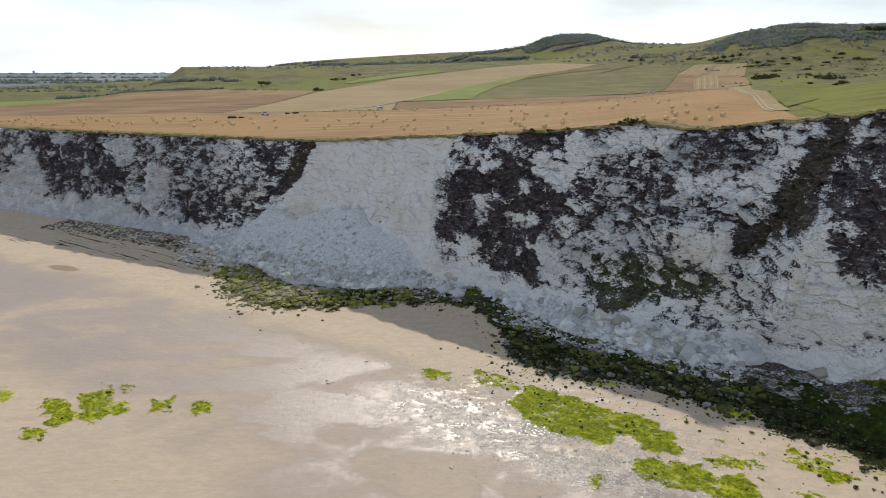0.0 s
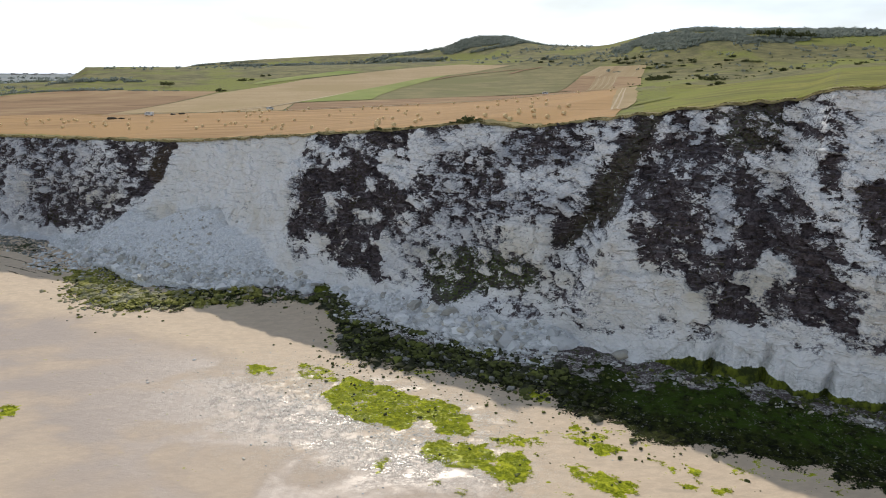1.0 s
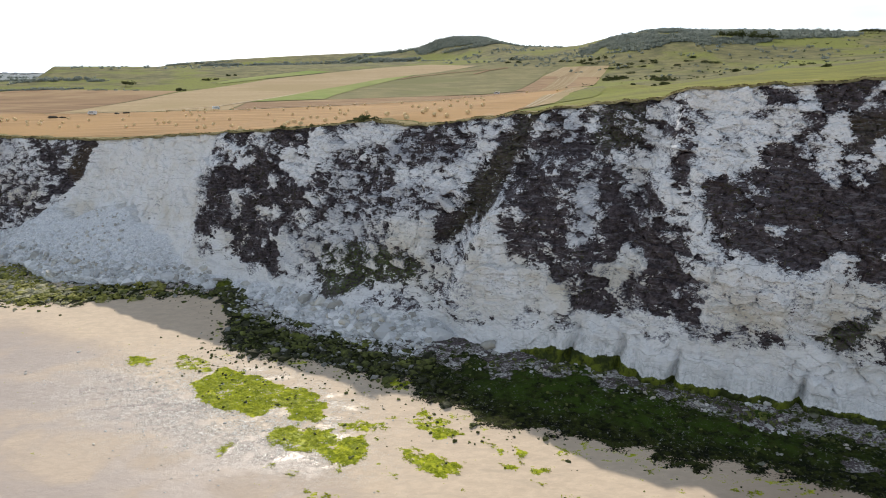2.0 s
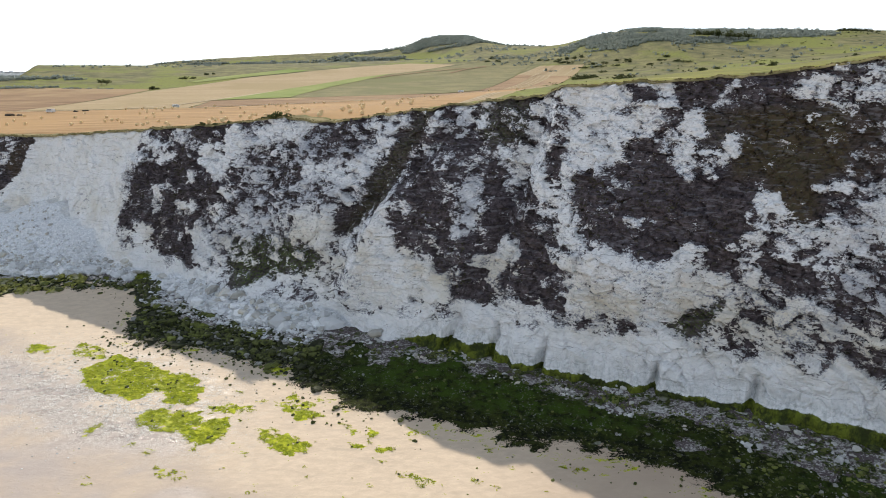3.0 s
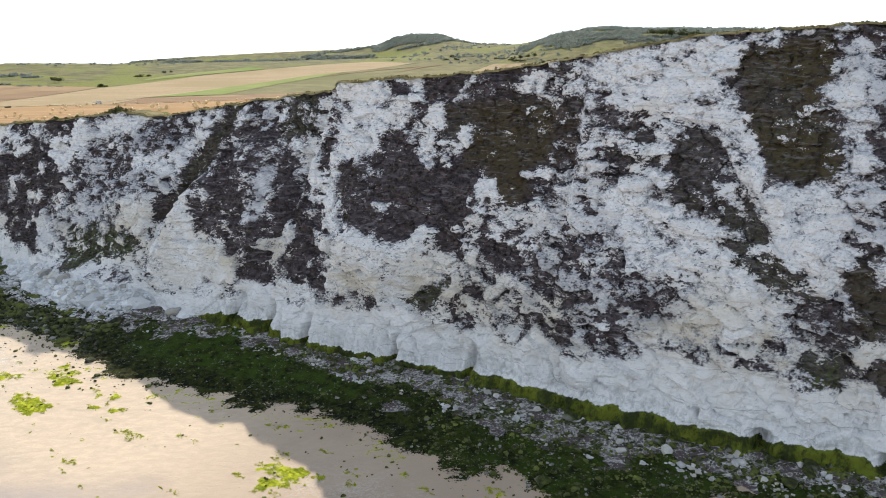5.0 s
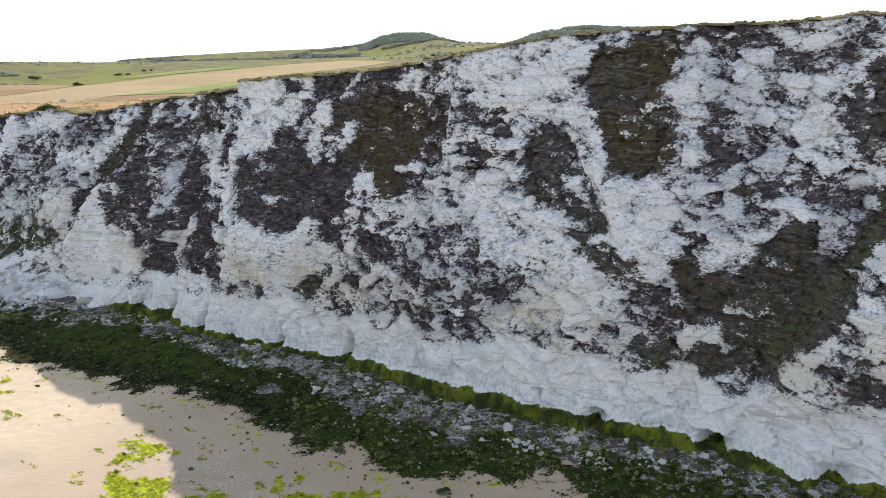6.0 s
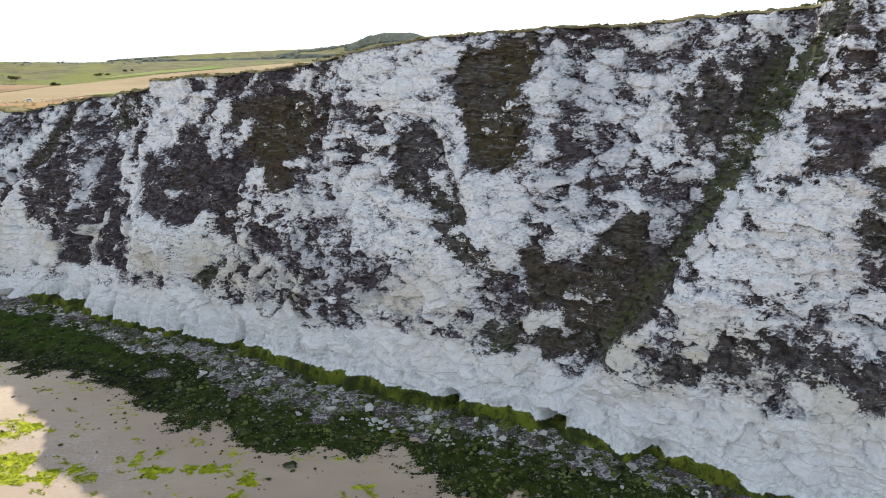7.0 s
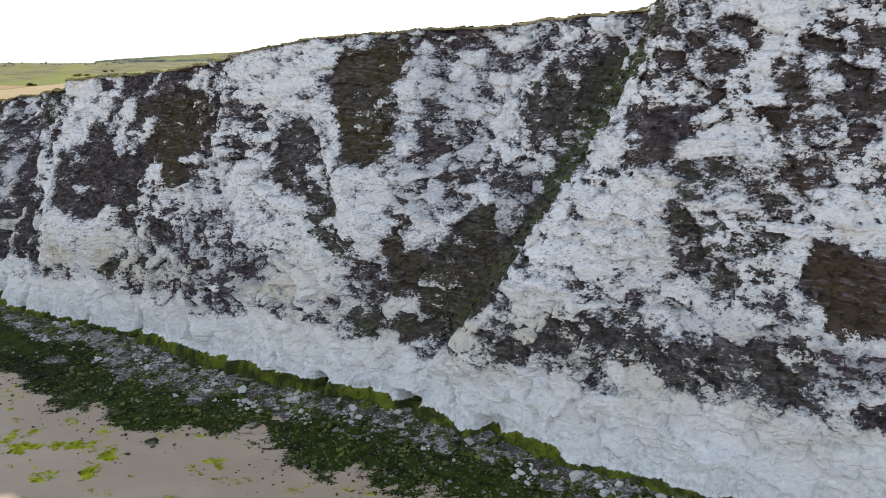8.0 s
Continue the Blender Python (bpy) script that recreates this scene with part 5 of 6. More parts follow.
beach = tagged(sheet("beach", X, Y, Z, SAND, True, (("reef", reef(S, D)), ("weed", np.maximum(weed(S, D), 0.42 * np.exp(-((E - outer - 1.5) / 3.5) ** 2) * smooth(0.5 + 2.5 * fbm(S / 12, D / 12, 4.0, 2)) * (S > -100))), ("wet", wet), ("stony", stony), ("moist", smooth((S - 32) / 40)), ("shingle", shingle), ("lush", lush), ("pool", np.exp(-(((S + 260) / 9) ** 2) - ((D - 124 - 0.15 * (S + 260)) / 3) ** 2))), flip=True),
               "pale wet sand with weed-covered rock by the cliff", "beach", kind="structure")


# ---- fields laid over the ground ----
def field(name, corners, material, label, lift=0.4, step=14, wob=0.0):
    """A four-cornered field that follows the land."""
    c = [Vector(p) for p in corners]
    nu = max(2, int(max((c[1] - c[0]).length, (c[2] - c[3]).length) / step))
    nv = max(2, int(max((c[3] - c[0]).length, (c[2] - c[1]).length) / step))
    u, v = np.meshgrid(np.linspace(0, 1, nu + 1), np.linspace(0, 1, nv + 1), indexing="ij")
    x = (1 - u) * (1 - v) * c[0].x + u * (1 - v) * c[1].x + u * v * c[2].x + (1 - u) * v * c[3].x
    y = (1 - u) * (1 - v) * c[0].y + u * (1 - v) * c[1].y + u * v * c[2].y + (1 - u) * v * c[3].y
    if wob:
        y = y + wob * fbm(x / 60, y / 60, 2.0, 2)
    s, d = sd(x, y)
    e = d - np.interp(s, cs, EDGE_D)
    z = np.interp(s, cs, EDGE_Z) * (1 - smooth(e / 25)) + land(x, y) * smooth(e / 25) + lift
    n = (c[1] - c[0]).to_3d().cross((c[3] - c[0]).to_3d()).z
    return tagged(sheet(name, x, y, z, material, True, (), n < 0), label, "field", kind="structure")


def coast(s, e):
    """A corner e metres inland of the cliff edge."""
    x, y = xy(s, np.interp(s, cs, EDGE_D) + e)
    return float(x), float(y)


def strip(name, left, right, material, label, lift=0.4, step=12, ragged=0.0, tuck=False):
    """Ground between two lines, following the land."""
    def walk_line(pts, n):
        p = np.array(pts, float)
        k = np.concatenate([[0], np.cumsum(np.hypot(*np.diff(p, axis=0).T))])
        t = np.linspace(0, k[-1], n)
        return np.interp(t, k, p[:, 0]), np.interp(t, k, p[:, 1]), k[-1]
    n = 2 + int(max(walk_line(left, 2)[2], walk_line(right, 2)[2]) / step)
    ax, ay, _ = walk_line(left, n)
    bx, by, _ = walk_line(right, n)
    m = 2 + int(np.max(np.hypot(bx - ax, by - ay)) / step)
    v = np.linspace(0, 1, m)[None]
    x, y = ax[:, None] * (1 - v) + bx[:, None] * v, ay[:, None] * (1 - v) + by[:, None] * v
    if ragged:
        x, y = x + ragged * fbm(x / 40, y / 40, 1.0, 3), y + ragged * fbm(x / 40, y / 40, 7.0, 3)
    s, d = sd(x, y)
    e = d - np.interp(s, cs, EDGE_D)
    z = np.interp(s, cs, EDGE_Z) * (1 - smooth(e / 25)) + land(x, y) * smooth(e / 25) + lift
    if tuck:
        z[:, 0] -= lift
    turn = (ax[-1] - ax[0]) * (by[0] - ay[0]) - (ay[-1] - ay[0]) * (bx[0] - ax[0])
    return tagged(sheet(name, x, y, z, material, True, (), turn < 0), label, "field", kind="structure")


def lane(name, line, width, material, label, lift=0.7):
    p = np.array(line, float)
    t = np.gradient(p, axis=0)
    n = np.stack([-t[:, 1], t[:, 0]], 1) / np.hypot(t[:, 0], t[:, 1])[:, None] * width / 2
    ob = strip(name, p - n, p + n, material, label, lift, 8)
    ob["category"] = "track"
    return ob


strip("stubble_field", [coast(s, 7.5 + 1.5 * math.sin(s / 17)) for s in range(-640, -23, 6)],
      [(-420, 520), (-330, 468), (-194, 480), (-83, 457), (-31, 456), (25, 476), (132, 522), (228, 538), (233, 536)], STUBBLE, "golden stubble field with round straw bales", 0.5, 4, tuck=True)
strip("tan_field", [(-150, 475), (-124, 690), (-56, 838), (20, 925), (74, 972), (150, 1010)], [(-34, 462), (-36, 545), (9, 685), (76, 815), (140, 880), (212, 965)], PALE_STUBBLE, "pale tan harvested field on the slope")
strip("tilled_field", [(-520, 560), (-330, 470), (-150, 476)], [(-420, 660), (-333, 710), (-274, 752), (-151, 716), (-127, 708)], PLOUGH, "brown tilled field", 0.45)
strip("crop_field", [(-470, 540), (-380, 600), (-330, 706)], [(-600, 690), (-435, 688), (-376, 728)], CROP, "bright green crop field", 0.6)
strip("tilled_strip", [(-31, 459), (25, 480), (132, 526), (230, 542)], [(-35, 545), (16, 552), (98, 567), (181, 574), (236, 562)], PLOUGH, "brown tilled strip below the pasture", 0.5)
strip("pasture_field", [(-35, 541), (9, 687), (76, 817), (140, 882), (245, 972)], [(110, 568), (183, 589), (240, 740), (280, 840), (311, 920)], PASTURE, "dull green pasture on the slope", 0.6)
strip("green_corner", [(-33, 545), (9, 686), (76, 816), (125, 868)], [(24, 556), (30, 610), (52, 705), (112, 850)], CROP, "bright green corner of the pasture", 0.9, 8)
strip("green_strip", [(-111, 796), (-97, 845), (-18, 952)], [(-104, 788), (-57, 850), (12, 926)], CROP, "bright green strip of crop", 0.7)
strip("striped_field", [(199, 559), (275, 775)], [(217, 553), (292, 751)], PALE_STUBBLE, "pale brown field with wheel lines", 0.6)
strip("upper_field", [(263, 793), (308, 869)], [(308, 723), (353, 826)], PALE_STUBBLE, "pale brown upper field with wheel lines", 0.62)
strip("dark_plot", [(184, 590), (263, 793)], [(199, 559), (275, 775)], PLOUGH, "brown tilled plot", 0.64)
strip("dark_plot", [(217, 553), (292, 751)], [(254, 582), (308, 723)], PLOUGH, "brown tilled plot", 0.64)
strip("headland", [(217, 535), (159, 372), (114, 246)], [(242, 558), (159, 336), (116, 234)], PALE_STUBBLE, "pale trampled headland of the stubble", 0.62, 5)
strip("rough_grass", [(228, 524), (165, 352), (128, 258)], [(250, 545), (210, 426), (160, 300)], DOWN, "olive rough grass beside the headland", 0.7, 8, 3.0)
strip("edge_meadow", [coast(s, 6) for s in range(-20, 300, 6)], [(240, 535), (262, 470), (330, 420), (430, 380), (560, 300)], MEADOW, "yellow-green meadow above the cliff", 0.42, 6, tuck=True)
lane("farm_track", [(-150, 462), (-83, 458), (-50, 500), (-37, 548), (-12, 625), (9, 684), (40, 745), (76, 816), (110, 852)], 3.0, TRACK, "pale farm track between fields")
lane("wheel_track", [(-31, 456), (25, 476), (86, 498), (132, 521), (190, 532)], 2.5, TRACK, "pale wheel track across the stubble", 0.75)
for off in (-0.6, 1.6):
    lane("rut", [(226 + off, 545), (190 + off, 448), (150 + off, 338), (119 + off, 257), (113 + off, 238)], 0.8, TRACK, "pale wheel rut at the field end", 0.75)
for k in range(8):
    lane("rut", [(201 + 2.2 * k, 562 - 0.8 * k), (238 + 2.3 * k, 665 - 1.8 * k), (275 + 2.2 * k, 772 - 2.8 * k)], 0.5, TRACK if k % 2 else PLOUGH, "wheel rut in the striped field", 1.0)
for k in range(7):
    lane("rut", [(266 + 6 * k, 790 - 9 * k), (287 + 6 * k, 828 - 8 * k), (309 + 6 * k, 864 - 6 * k)], 0.6, PLOUGH if k % 2 else TRACK, "wheel rut in the upper field", 1.0)
lane("rut", [(262, 740), (282, 770), (300, 800), (325, 850)], 1.2, PLOUGH, "dark curved rut in the upper field", 1.05)
lane("edge_path", [coast(s, 4.5 + math.sin(s / 9)) for s in range(-42, 60, 6)], 1.3, TRACK, "pale trodden path along the cliff edge", 0.55)
lane("dark_bank", [(95, 800), (120, 838), (160, 872), (215, 905)], 4, PLOUGH, "dark grassy bank in the pasture", 1.2)
lane("dark_bank", [(190, 850), (215, 890), (245, 915)], 5, PLOUGH, "dark grassy bank in the pasture", 1.2)


# ---- leaves, bushes, woods ----
def clump(rng, n, size, leaf, squash=0.75):
    """Leafy twigs on an uneven crown: n small blades."""
    lumps = rng.normal(size=(max(3, n // 18), 3)) * np.array([0.45, 0.45, 0.28])
    c = lumps[rng.randint(0, len(lumps), n)]
    w = rng.normal(size=(n, 3))
    w /= np.linalg.norm(w, axis=1)[:, None]
    c = (c + w * rng.uniform(0.25, 0.55, (n, 1))) * size
    c[:, 2] = np.abs(c[:, 2] * squash + 0.25 * size)
    a, b = rng.normal(size=(n, 3)), rng.normal(size=(n, 3))
    a = a / np.linalg.norm(a, axis=1)[:, None] * leaf * rng.uniform(0.6, 1.3, (n, 1))
    b = b / np.linalg.norm(b, axis=1)[:, None] * leaf * rng.uniform(0.6, 1.3, (n, 1))
    v = np.stack([c - a - b * 0.5, c + a * 0.6 - b, c + a + b * 0.6, c - a * 0.5 + b], 1).reshape(-1, 3)
    return v


def quads_of(v):
    return np.arange(len(v)).reshape(-1, 4)


def up(x, y):
    """Height of the drawn ground."""
    s, d = sd(x, y)
    e = d - np.interp(s, cs, EDGE_D)
    return np.interp(s, cs, EDGE_Z) * (1 - smooth(e / 25)) + (land(x, y) + 0.2) * smooth(e / 25)


rng = np.random.RandomState(11)
BUSH = [mesh_from("bush", clump(rng, 170, 1.0, 0.16), quads_of(np.zeros(680)), [LEAVES]) for _ in range(5)]


def bush(x, y, size, label="dark green bush on the grassland", flat=1.0):
    ob = new("bush", BUSH[rng.randint(5)])
    ob.matrix_world = Matrix.Translation((x, y, float(up(x, y)) - 0.1)) @ pose(0, 0, 0, 0, 0, rng.rand() * 360) @ Matrix.Diagonal((size, size, size * flat, 1))
    return tagged(ob, label, "bush", "bushes on the downland")


BUSHES = ((-125, 838, 6), (-132, 842, 4), (-118, 842, 5), (-113, 892, 5), (-106, 896, 4), (-128, 710, 6), (-123, 711, 4), (302, 674, 8), (310, 676, 6), (316, 675, 7), (294, 670, 5),
          (361, 817, 6), (375, 811, 5), (398, 797, 6), (317, 582, 6), (310, 585, 5), (338, 655, 5), (275, 486, 4), (329, 380, 5), (404, 622, 6), (420, 621, 5), (412, 630, 4), (446, 796, 6), (272, 1020, 7), (345, 735, 5))
for bx, by, size in BUSHES:
    bush(bx, by, size * 0.6)
HEDGE_CLUMPS = ((335, 889), (339, 868), (344, 858), (347, 796), (356, 794), (362, 788), (291, 653), (297, 657), (303, 662), (309, 665), (315, 672), (371, 724), (299, 556), (304, 559), (309, 560), (282, 498),
                (391, 819), (403, 811), (430, 779), (441, 760), (452, 753), (273, 980), (258, 981), (325, 939), (332, 918), (379, 781), (409, 761))
for bx, by in HEDGE_CLUMPS:
    bush(bx, by, 4.6, "dense dark green thorn bush on the grassland", 0.55)
for bx, by in ((251, 481), (262, 470), (405, 520), (440, 560), (470, 500)):
    bush(bx, by, 2.2)


def tree(x, y, h):
    """A small tree: tapered trunk, limbs and a leafy crown."""
    base = new("tree")
    base.location = (x, y, float(up(x, y)))
    bm = bmesh.new()
    bmesh.ops.create_cone(bm, segments=8, radius1=0.035 * h, radius2=0.018 * h, depth=0.55 * h, matrix=Matrix.Translation((0, 0, 0.27 * h)))
    for k in range(4):
        bmesh.ops.create_cone(bm, segments=5, radius1=0.016 * h, radius2=0.006 * h, depth=0.4 * h, matrix=pose(0, 0, 0.5 * h, 0, 0, 90 * k + 20) @ pose(0, 0, 0, 42, 0, 0) @ Matrix.Translation((0, 0, 0.18 * h)))
    part("trunk", bm, BARK, base)
    v = clump(rng, 240, 0.55 * h, 0.07 * h, 0.9)
    v[:, 2] += 0.35 * h
    crown = new("crown", mesh_from("crown", v, quads_of(v), [LEAVES]))
    crown.parent = base
    return tagged(base, "small dark-leaved tree on the downland", "tree", "trees on the downland")


for tx, ty, th in ((-200, 777, 7), (-192, 769, 7), (345, 875, 7), (354, 872, 7), (362, 870, 7), (336, 878, 6), (548, 902, 13), (560, 898, 14), (572, 894, 13), (584, 890, 12), (596, 886, 12), (536, 906, 11)):
    tree(tx, ty, th)


def wood(name, patches, label, material=HAZY_WOOD_LEAVES):
    """Far trees and scrub: x, y, half width, half depth, turn, count, crown size."""
    vs = []
    for cx, cy, rx, ry, turn, count, size in patches:
        a = rng.rand(count) * 6.283
        r = rng.rand(count) ** 0.6
        px, py = rx * r * np.cos(a), ry * r * np.sin(a)
        c, q = math.cos(radians(turn)), math.sin(radians(turn))
        wx, wy = cx + px * c - py * q, cy + px * q + py * c
        keep = perlin(wx / 45, wy / 45, 3.0) > -0.28
        for x, y in zip(wx[keep], wy[keep]):
            v = clump(rng, 26, size * rng.uniform(0.55, 1.25), size * 0.24)
            vs.append(v + np.array([x, y, float(up(x, y)) - 0.3]))
    v = np.concatenate(vs)
    return tagged(new(name, mesh_from(name, v, quads_of(v), [material])), label, "woodland", kind="stuff")


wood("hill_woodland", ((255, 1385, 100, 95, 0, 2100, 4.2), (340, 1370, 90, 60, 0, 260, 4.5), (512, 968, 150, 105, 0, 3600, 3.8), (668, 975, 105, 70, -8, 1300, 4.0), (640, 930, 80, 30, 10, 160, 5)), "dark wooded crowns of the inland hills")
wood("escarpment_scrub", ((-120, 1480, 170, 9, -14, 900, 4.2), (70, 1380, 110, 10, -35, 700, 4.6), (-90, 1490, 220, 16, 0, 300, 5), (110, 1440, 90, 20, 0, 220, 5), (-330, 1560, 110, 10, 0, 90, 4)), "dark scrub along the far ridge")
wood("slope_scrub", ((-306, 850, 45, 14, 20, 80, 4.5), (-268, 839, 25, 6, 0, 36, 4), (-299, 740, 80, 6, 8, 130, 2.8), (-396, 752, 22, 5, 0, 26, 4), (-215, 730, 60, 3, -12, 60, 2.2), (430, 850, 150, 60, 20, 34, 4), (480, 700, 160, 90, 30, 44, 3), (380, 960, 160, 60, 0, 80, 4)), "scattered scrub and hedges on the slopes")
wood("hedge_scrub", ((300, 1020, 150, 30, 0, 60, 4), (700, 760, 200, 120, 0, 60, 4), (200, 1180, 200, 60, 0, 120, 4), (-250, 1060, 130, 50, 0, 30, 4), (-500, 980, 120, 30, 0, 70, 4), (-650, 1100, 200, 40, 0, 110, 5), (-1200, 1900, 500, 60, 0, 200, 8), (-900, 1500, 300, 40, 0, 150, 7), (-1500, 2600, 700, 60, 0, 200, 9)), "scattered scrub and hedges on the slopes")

# low scrub dotted over the hillsides
n = 1500
sx, sy = rng.uniform(200, 900, n), rng.uniform(560, 1250, n)
keep = (fbm(sx / 90, sy / 90, 2.0, 3) > 0.02) & (sx - 200 > (sy - 560) * 0.45 + 20)
vs = [clump(rng, 16, rng.uniform(0.8, 2.6), 0.5, 0.5) + np.array([x, y, float(up(x, y)) - 0.2]) for x, y in zip(sx[keep], sy[keep])]
v = np.concatenate(vs)
tagged(new("hillside_scrub", mesh_from("hillside_scrub", v, quads_of(v), [LEAVES])), "low dark scrub dotted over the grassy hillside", "scrub", kind="stuff")

for k in range(9):
    tree(778 + 4.4 * k, 962 - 1.6 * k, 7.5)
tree(818, 946, 6)
tree(825, 943, 5.5)

# a far town on the plain, with one tall tower
for k in range(46):
    wx, wy = rng.uniform(-2700, -1300), rng.uniform(3500, 4200)
    w, h = rng.uniform(8, 30), rng.uniform(1.0, 2.6)
    if k == 0:
        wx, wy, w, h = -2080, 3600, 5, 16
    bm = bmesh.new()
    bmesh.ops.create_cube(bm, size=1, matrix=Matrix.Translation((0, 0, h / 2 - 2)) @ Matrix.Diagonal((w, 12, h + 4, 1)))
    cap = bmesh.new()
    bmesh.ops.create_cube(cap, size=1, matrix=Matrix.Translation((0, 0, h + 1.52)) @ Matrix.Diagonal((w + 0.8, 12.8, 3, 1)))
    for v in cap.verts:
        if v.co.z > h + 2:
            v.co.y *= 0.1
    base = new("far_tower" if k == 0 else "far_building")
    base.location = (wx, wy, float(land(wx, wy)))
    part("wall", bm, WALLS, base)
    part("roof", cap, ROOFS, base, "dull grey roof")
    tagged(base, "tall pale tower on the far plain" if k == 0 else "pale far building on the plain", "building", "buildings of the far town")


# ---- bales ----
def bale_mesh():
    bm = bmesh.new()
    bmesh.ops.create_cone(bm, cap_ends=True, segments=28, radius1=0.66, radius2=0.66, depth=1.2, matrix=pose(0, 0, 0.63, 90, 0, 0))
    ends = [f for f in bm.faces if len(f.verts) > 4]
    for f in ends:
        for inset, push in ((0.07, 0.03), (0.2, -0.03), (0.2, 0.02)):
            bmesh.ops.inset_region(bm, faces=[f], thickness=inset, depth=push)
    for v in bm.verts:
        v.co.x *= 1.04
        v.co.z = max(v.co.z, 0.0) + 0.02 * math.sin(9 * v.co.x + 5 * v.co.y)
    me = bpy.data.meshes.new("straw_bale")
    bm.to_mesh(me)
    bm.free()
    me.materials.append(STRAW)
    return me


BALES_MIDDLE = (
    (-111, 402), (-99, 364), (-89, 336), (-92, 380), (-81, 337), (-74, 379), (-82, 414), (-56, 340), (-56, 328), (-56, 375), (-46, 344), (-45, 351),
    (-43, 353), (-46, 400), (-46, 413), (-52, 434), (-49, 443), (-48, 458), (-42, 431), (-38, 398), (-41, 451), (-31, 361), (-30, 372), (-34, 332),
    (-19, 323), (-17, 301), (-17, 334), (-12, 293), (-15, 364), (-18, 443), (-17, 464), (-30, 457), (1, 396), (5, 436), (2, 278), (15, 392), (19,
    469), (19, 447), (10, 252), (25, 456), (29, 449), (31, 471), (34, 438), (-70, 450), (-60, 451)
)
BALES_EAST = (
    (17, 297), (29, 298), (31, 319), (28, 271), (29, 264), (28, 251), (28, 239), (35, 303), (43, 356), (43, 367), (46, 414), (41, 420), (49, 476),
    (56, 474), (47, 317), (45, 263), (42, 244), (34, 233), (82, 483), (57, 324), (82, 367), (111, 473), (84, 346), (114, 458), (96, 385), (129, 500),
    (113, 414), (129, 447), (64, 223), (133, 446), (111, 362), (125, 389), (93, 284), (79, 241), (70, 219), (77, 231), (70, 211), (101, 291), (84,
    240), (80, 221), (181, 519), (98, 258), (104, 266), (93, 232), (84, 219), (197, 491)
)
BALES_WEST = (
    (-269, 425), (-264, 424), (-253, 410), (-265, 432), (-269, 442), (-266, 446), (-269, 456), (-251, 430), (-248, 413), (-237, 400), (-230, 399),
    (-219, 390), (-220, 394), (-220, 412), (-214, 404), (-227, 434), (-217, 416), (-208, 403), (-197, 381), (-219, 428), (-223, 442), (-208, 418),
    (-213, 436), (-202, 421), (-195, 408), (-183, 392), (-178, 391), (-172, 385), (-176, 371), (-179, 429), (-168, 404), (-158, 384), (-163, 411),
    (-155, 396), (-162, 419), (-156, 421), (-142, 391), (-127, 354), (-143, 400), (-146, 414), (-140, 403), (-124, 381), (-113, 357), (-118, 384),
    (-112, 367), (-108, 359)
)
BALE = bale_mesh()
for bx, by in BALES_MIDDLE + BALES_EAST + BALES_WEST:
    ob = new("straw_bale", BALE)
    ob.matrix_world = Matrix.Translation((bx, by, float(up(bx, by)) + 0.42)) @ pose(0, 0, 0, 0, 0, rng.normal() * 25 + 20)
    tagged(ob, "round golden straw bale on the stubble", "bale", "bales on the stubble field")


# ---- vehicles and heaps by the track ----
def van(x, y, turn, long, high):
    base = new("van")
    base.matrix_world = Matrix.Translation((x, y, float(up(x, y)) + 0.6)) @ pose(0, 0, 0, 0, 0, turn)
    bm = bmesh.new()
    bmesh.ops.create_cube(bm, size=1, matrix=Matrix.Translation((0, 0, 0.35 + high / 2 - 0.15)) @ Matrix.Diagonal((long, 1.85, high - 0.3, 1)))
    bmesh.ops.subdivide_edges(bm, edges=bm.edges[:], cuts=3, use_grid_fill=True)
    for v in bm.verts:
        if v.co.x > long * 0.2 and v.co.z > high * 0.62:
            v.co.x -= (v.co.z - high * 0.62) * 1.1
        v.co.y *= 1 - 0.10 * max(0, v.co.z / high - 0.4)
    bmesh.ops.bevel(bm, geom=[e for e in bm.edges if e.calc_face_angle(0) > 0.6], offset=0.09, segments=2, affect="EDGES")
    part("body", bm, WHITE_PAINT, base, "white painted body")
    for side in (-1, 1):
        bm = bmesh.new()
        bmesh.ops.create_cube(bm, size=1, matrix=Matrix.Translation((0.05 * long, side * 0.90, high * 0.76)) @ Matrix.Diagonal((long * 0.5, 0.06, high * 0.24, 1)))
        bmesh.ops.bevel(bm, geom=bm.edges[:], offset=0.02, segments=1, affect="EDGES")
        part("side_window", bm, DARK_GLASS, base, "dark side window")
        for end in (-0.31, 0.31):
            bm = bmesh.new()
            bmesh.ops.create_cone(bm, cap_ends=True, segments=18, radius1=0.34, radius2=0.34, depth=0.24, matrix=pose(end * long, side * 0.82, 0.33, 90, 0, 0))
            bmesh.ops.bevel(bm, geom=[e for e in bm.edges if e.calc_face_angle(0) > 1], offset=0.05, segments=2, affect="EDGES")
            part("wheel", bm, RUBBER, base)
    bm = bmesh.new()
    bmesh.ops.create_cube(bm, size=1, matrix=Matrix.Translation((long * 0.37, 0, high * 0.78)) @ pose(0, 0, 0, 0, -42, 0) @ Matrix.Diagonal((0.06, 1.5, high * 0.34, 1)))
    part("windscreen", bm, DARK_GLASS, base, "dark windscreen")
    return tagged(base, "white van parked beside the farm track", "van", "vehicles by the farm track")


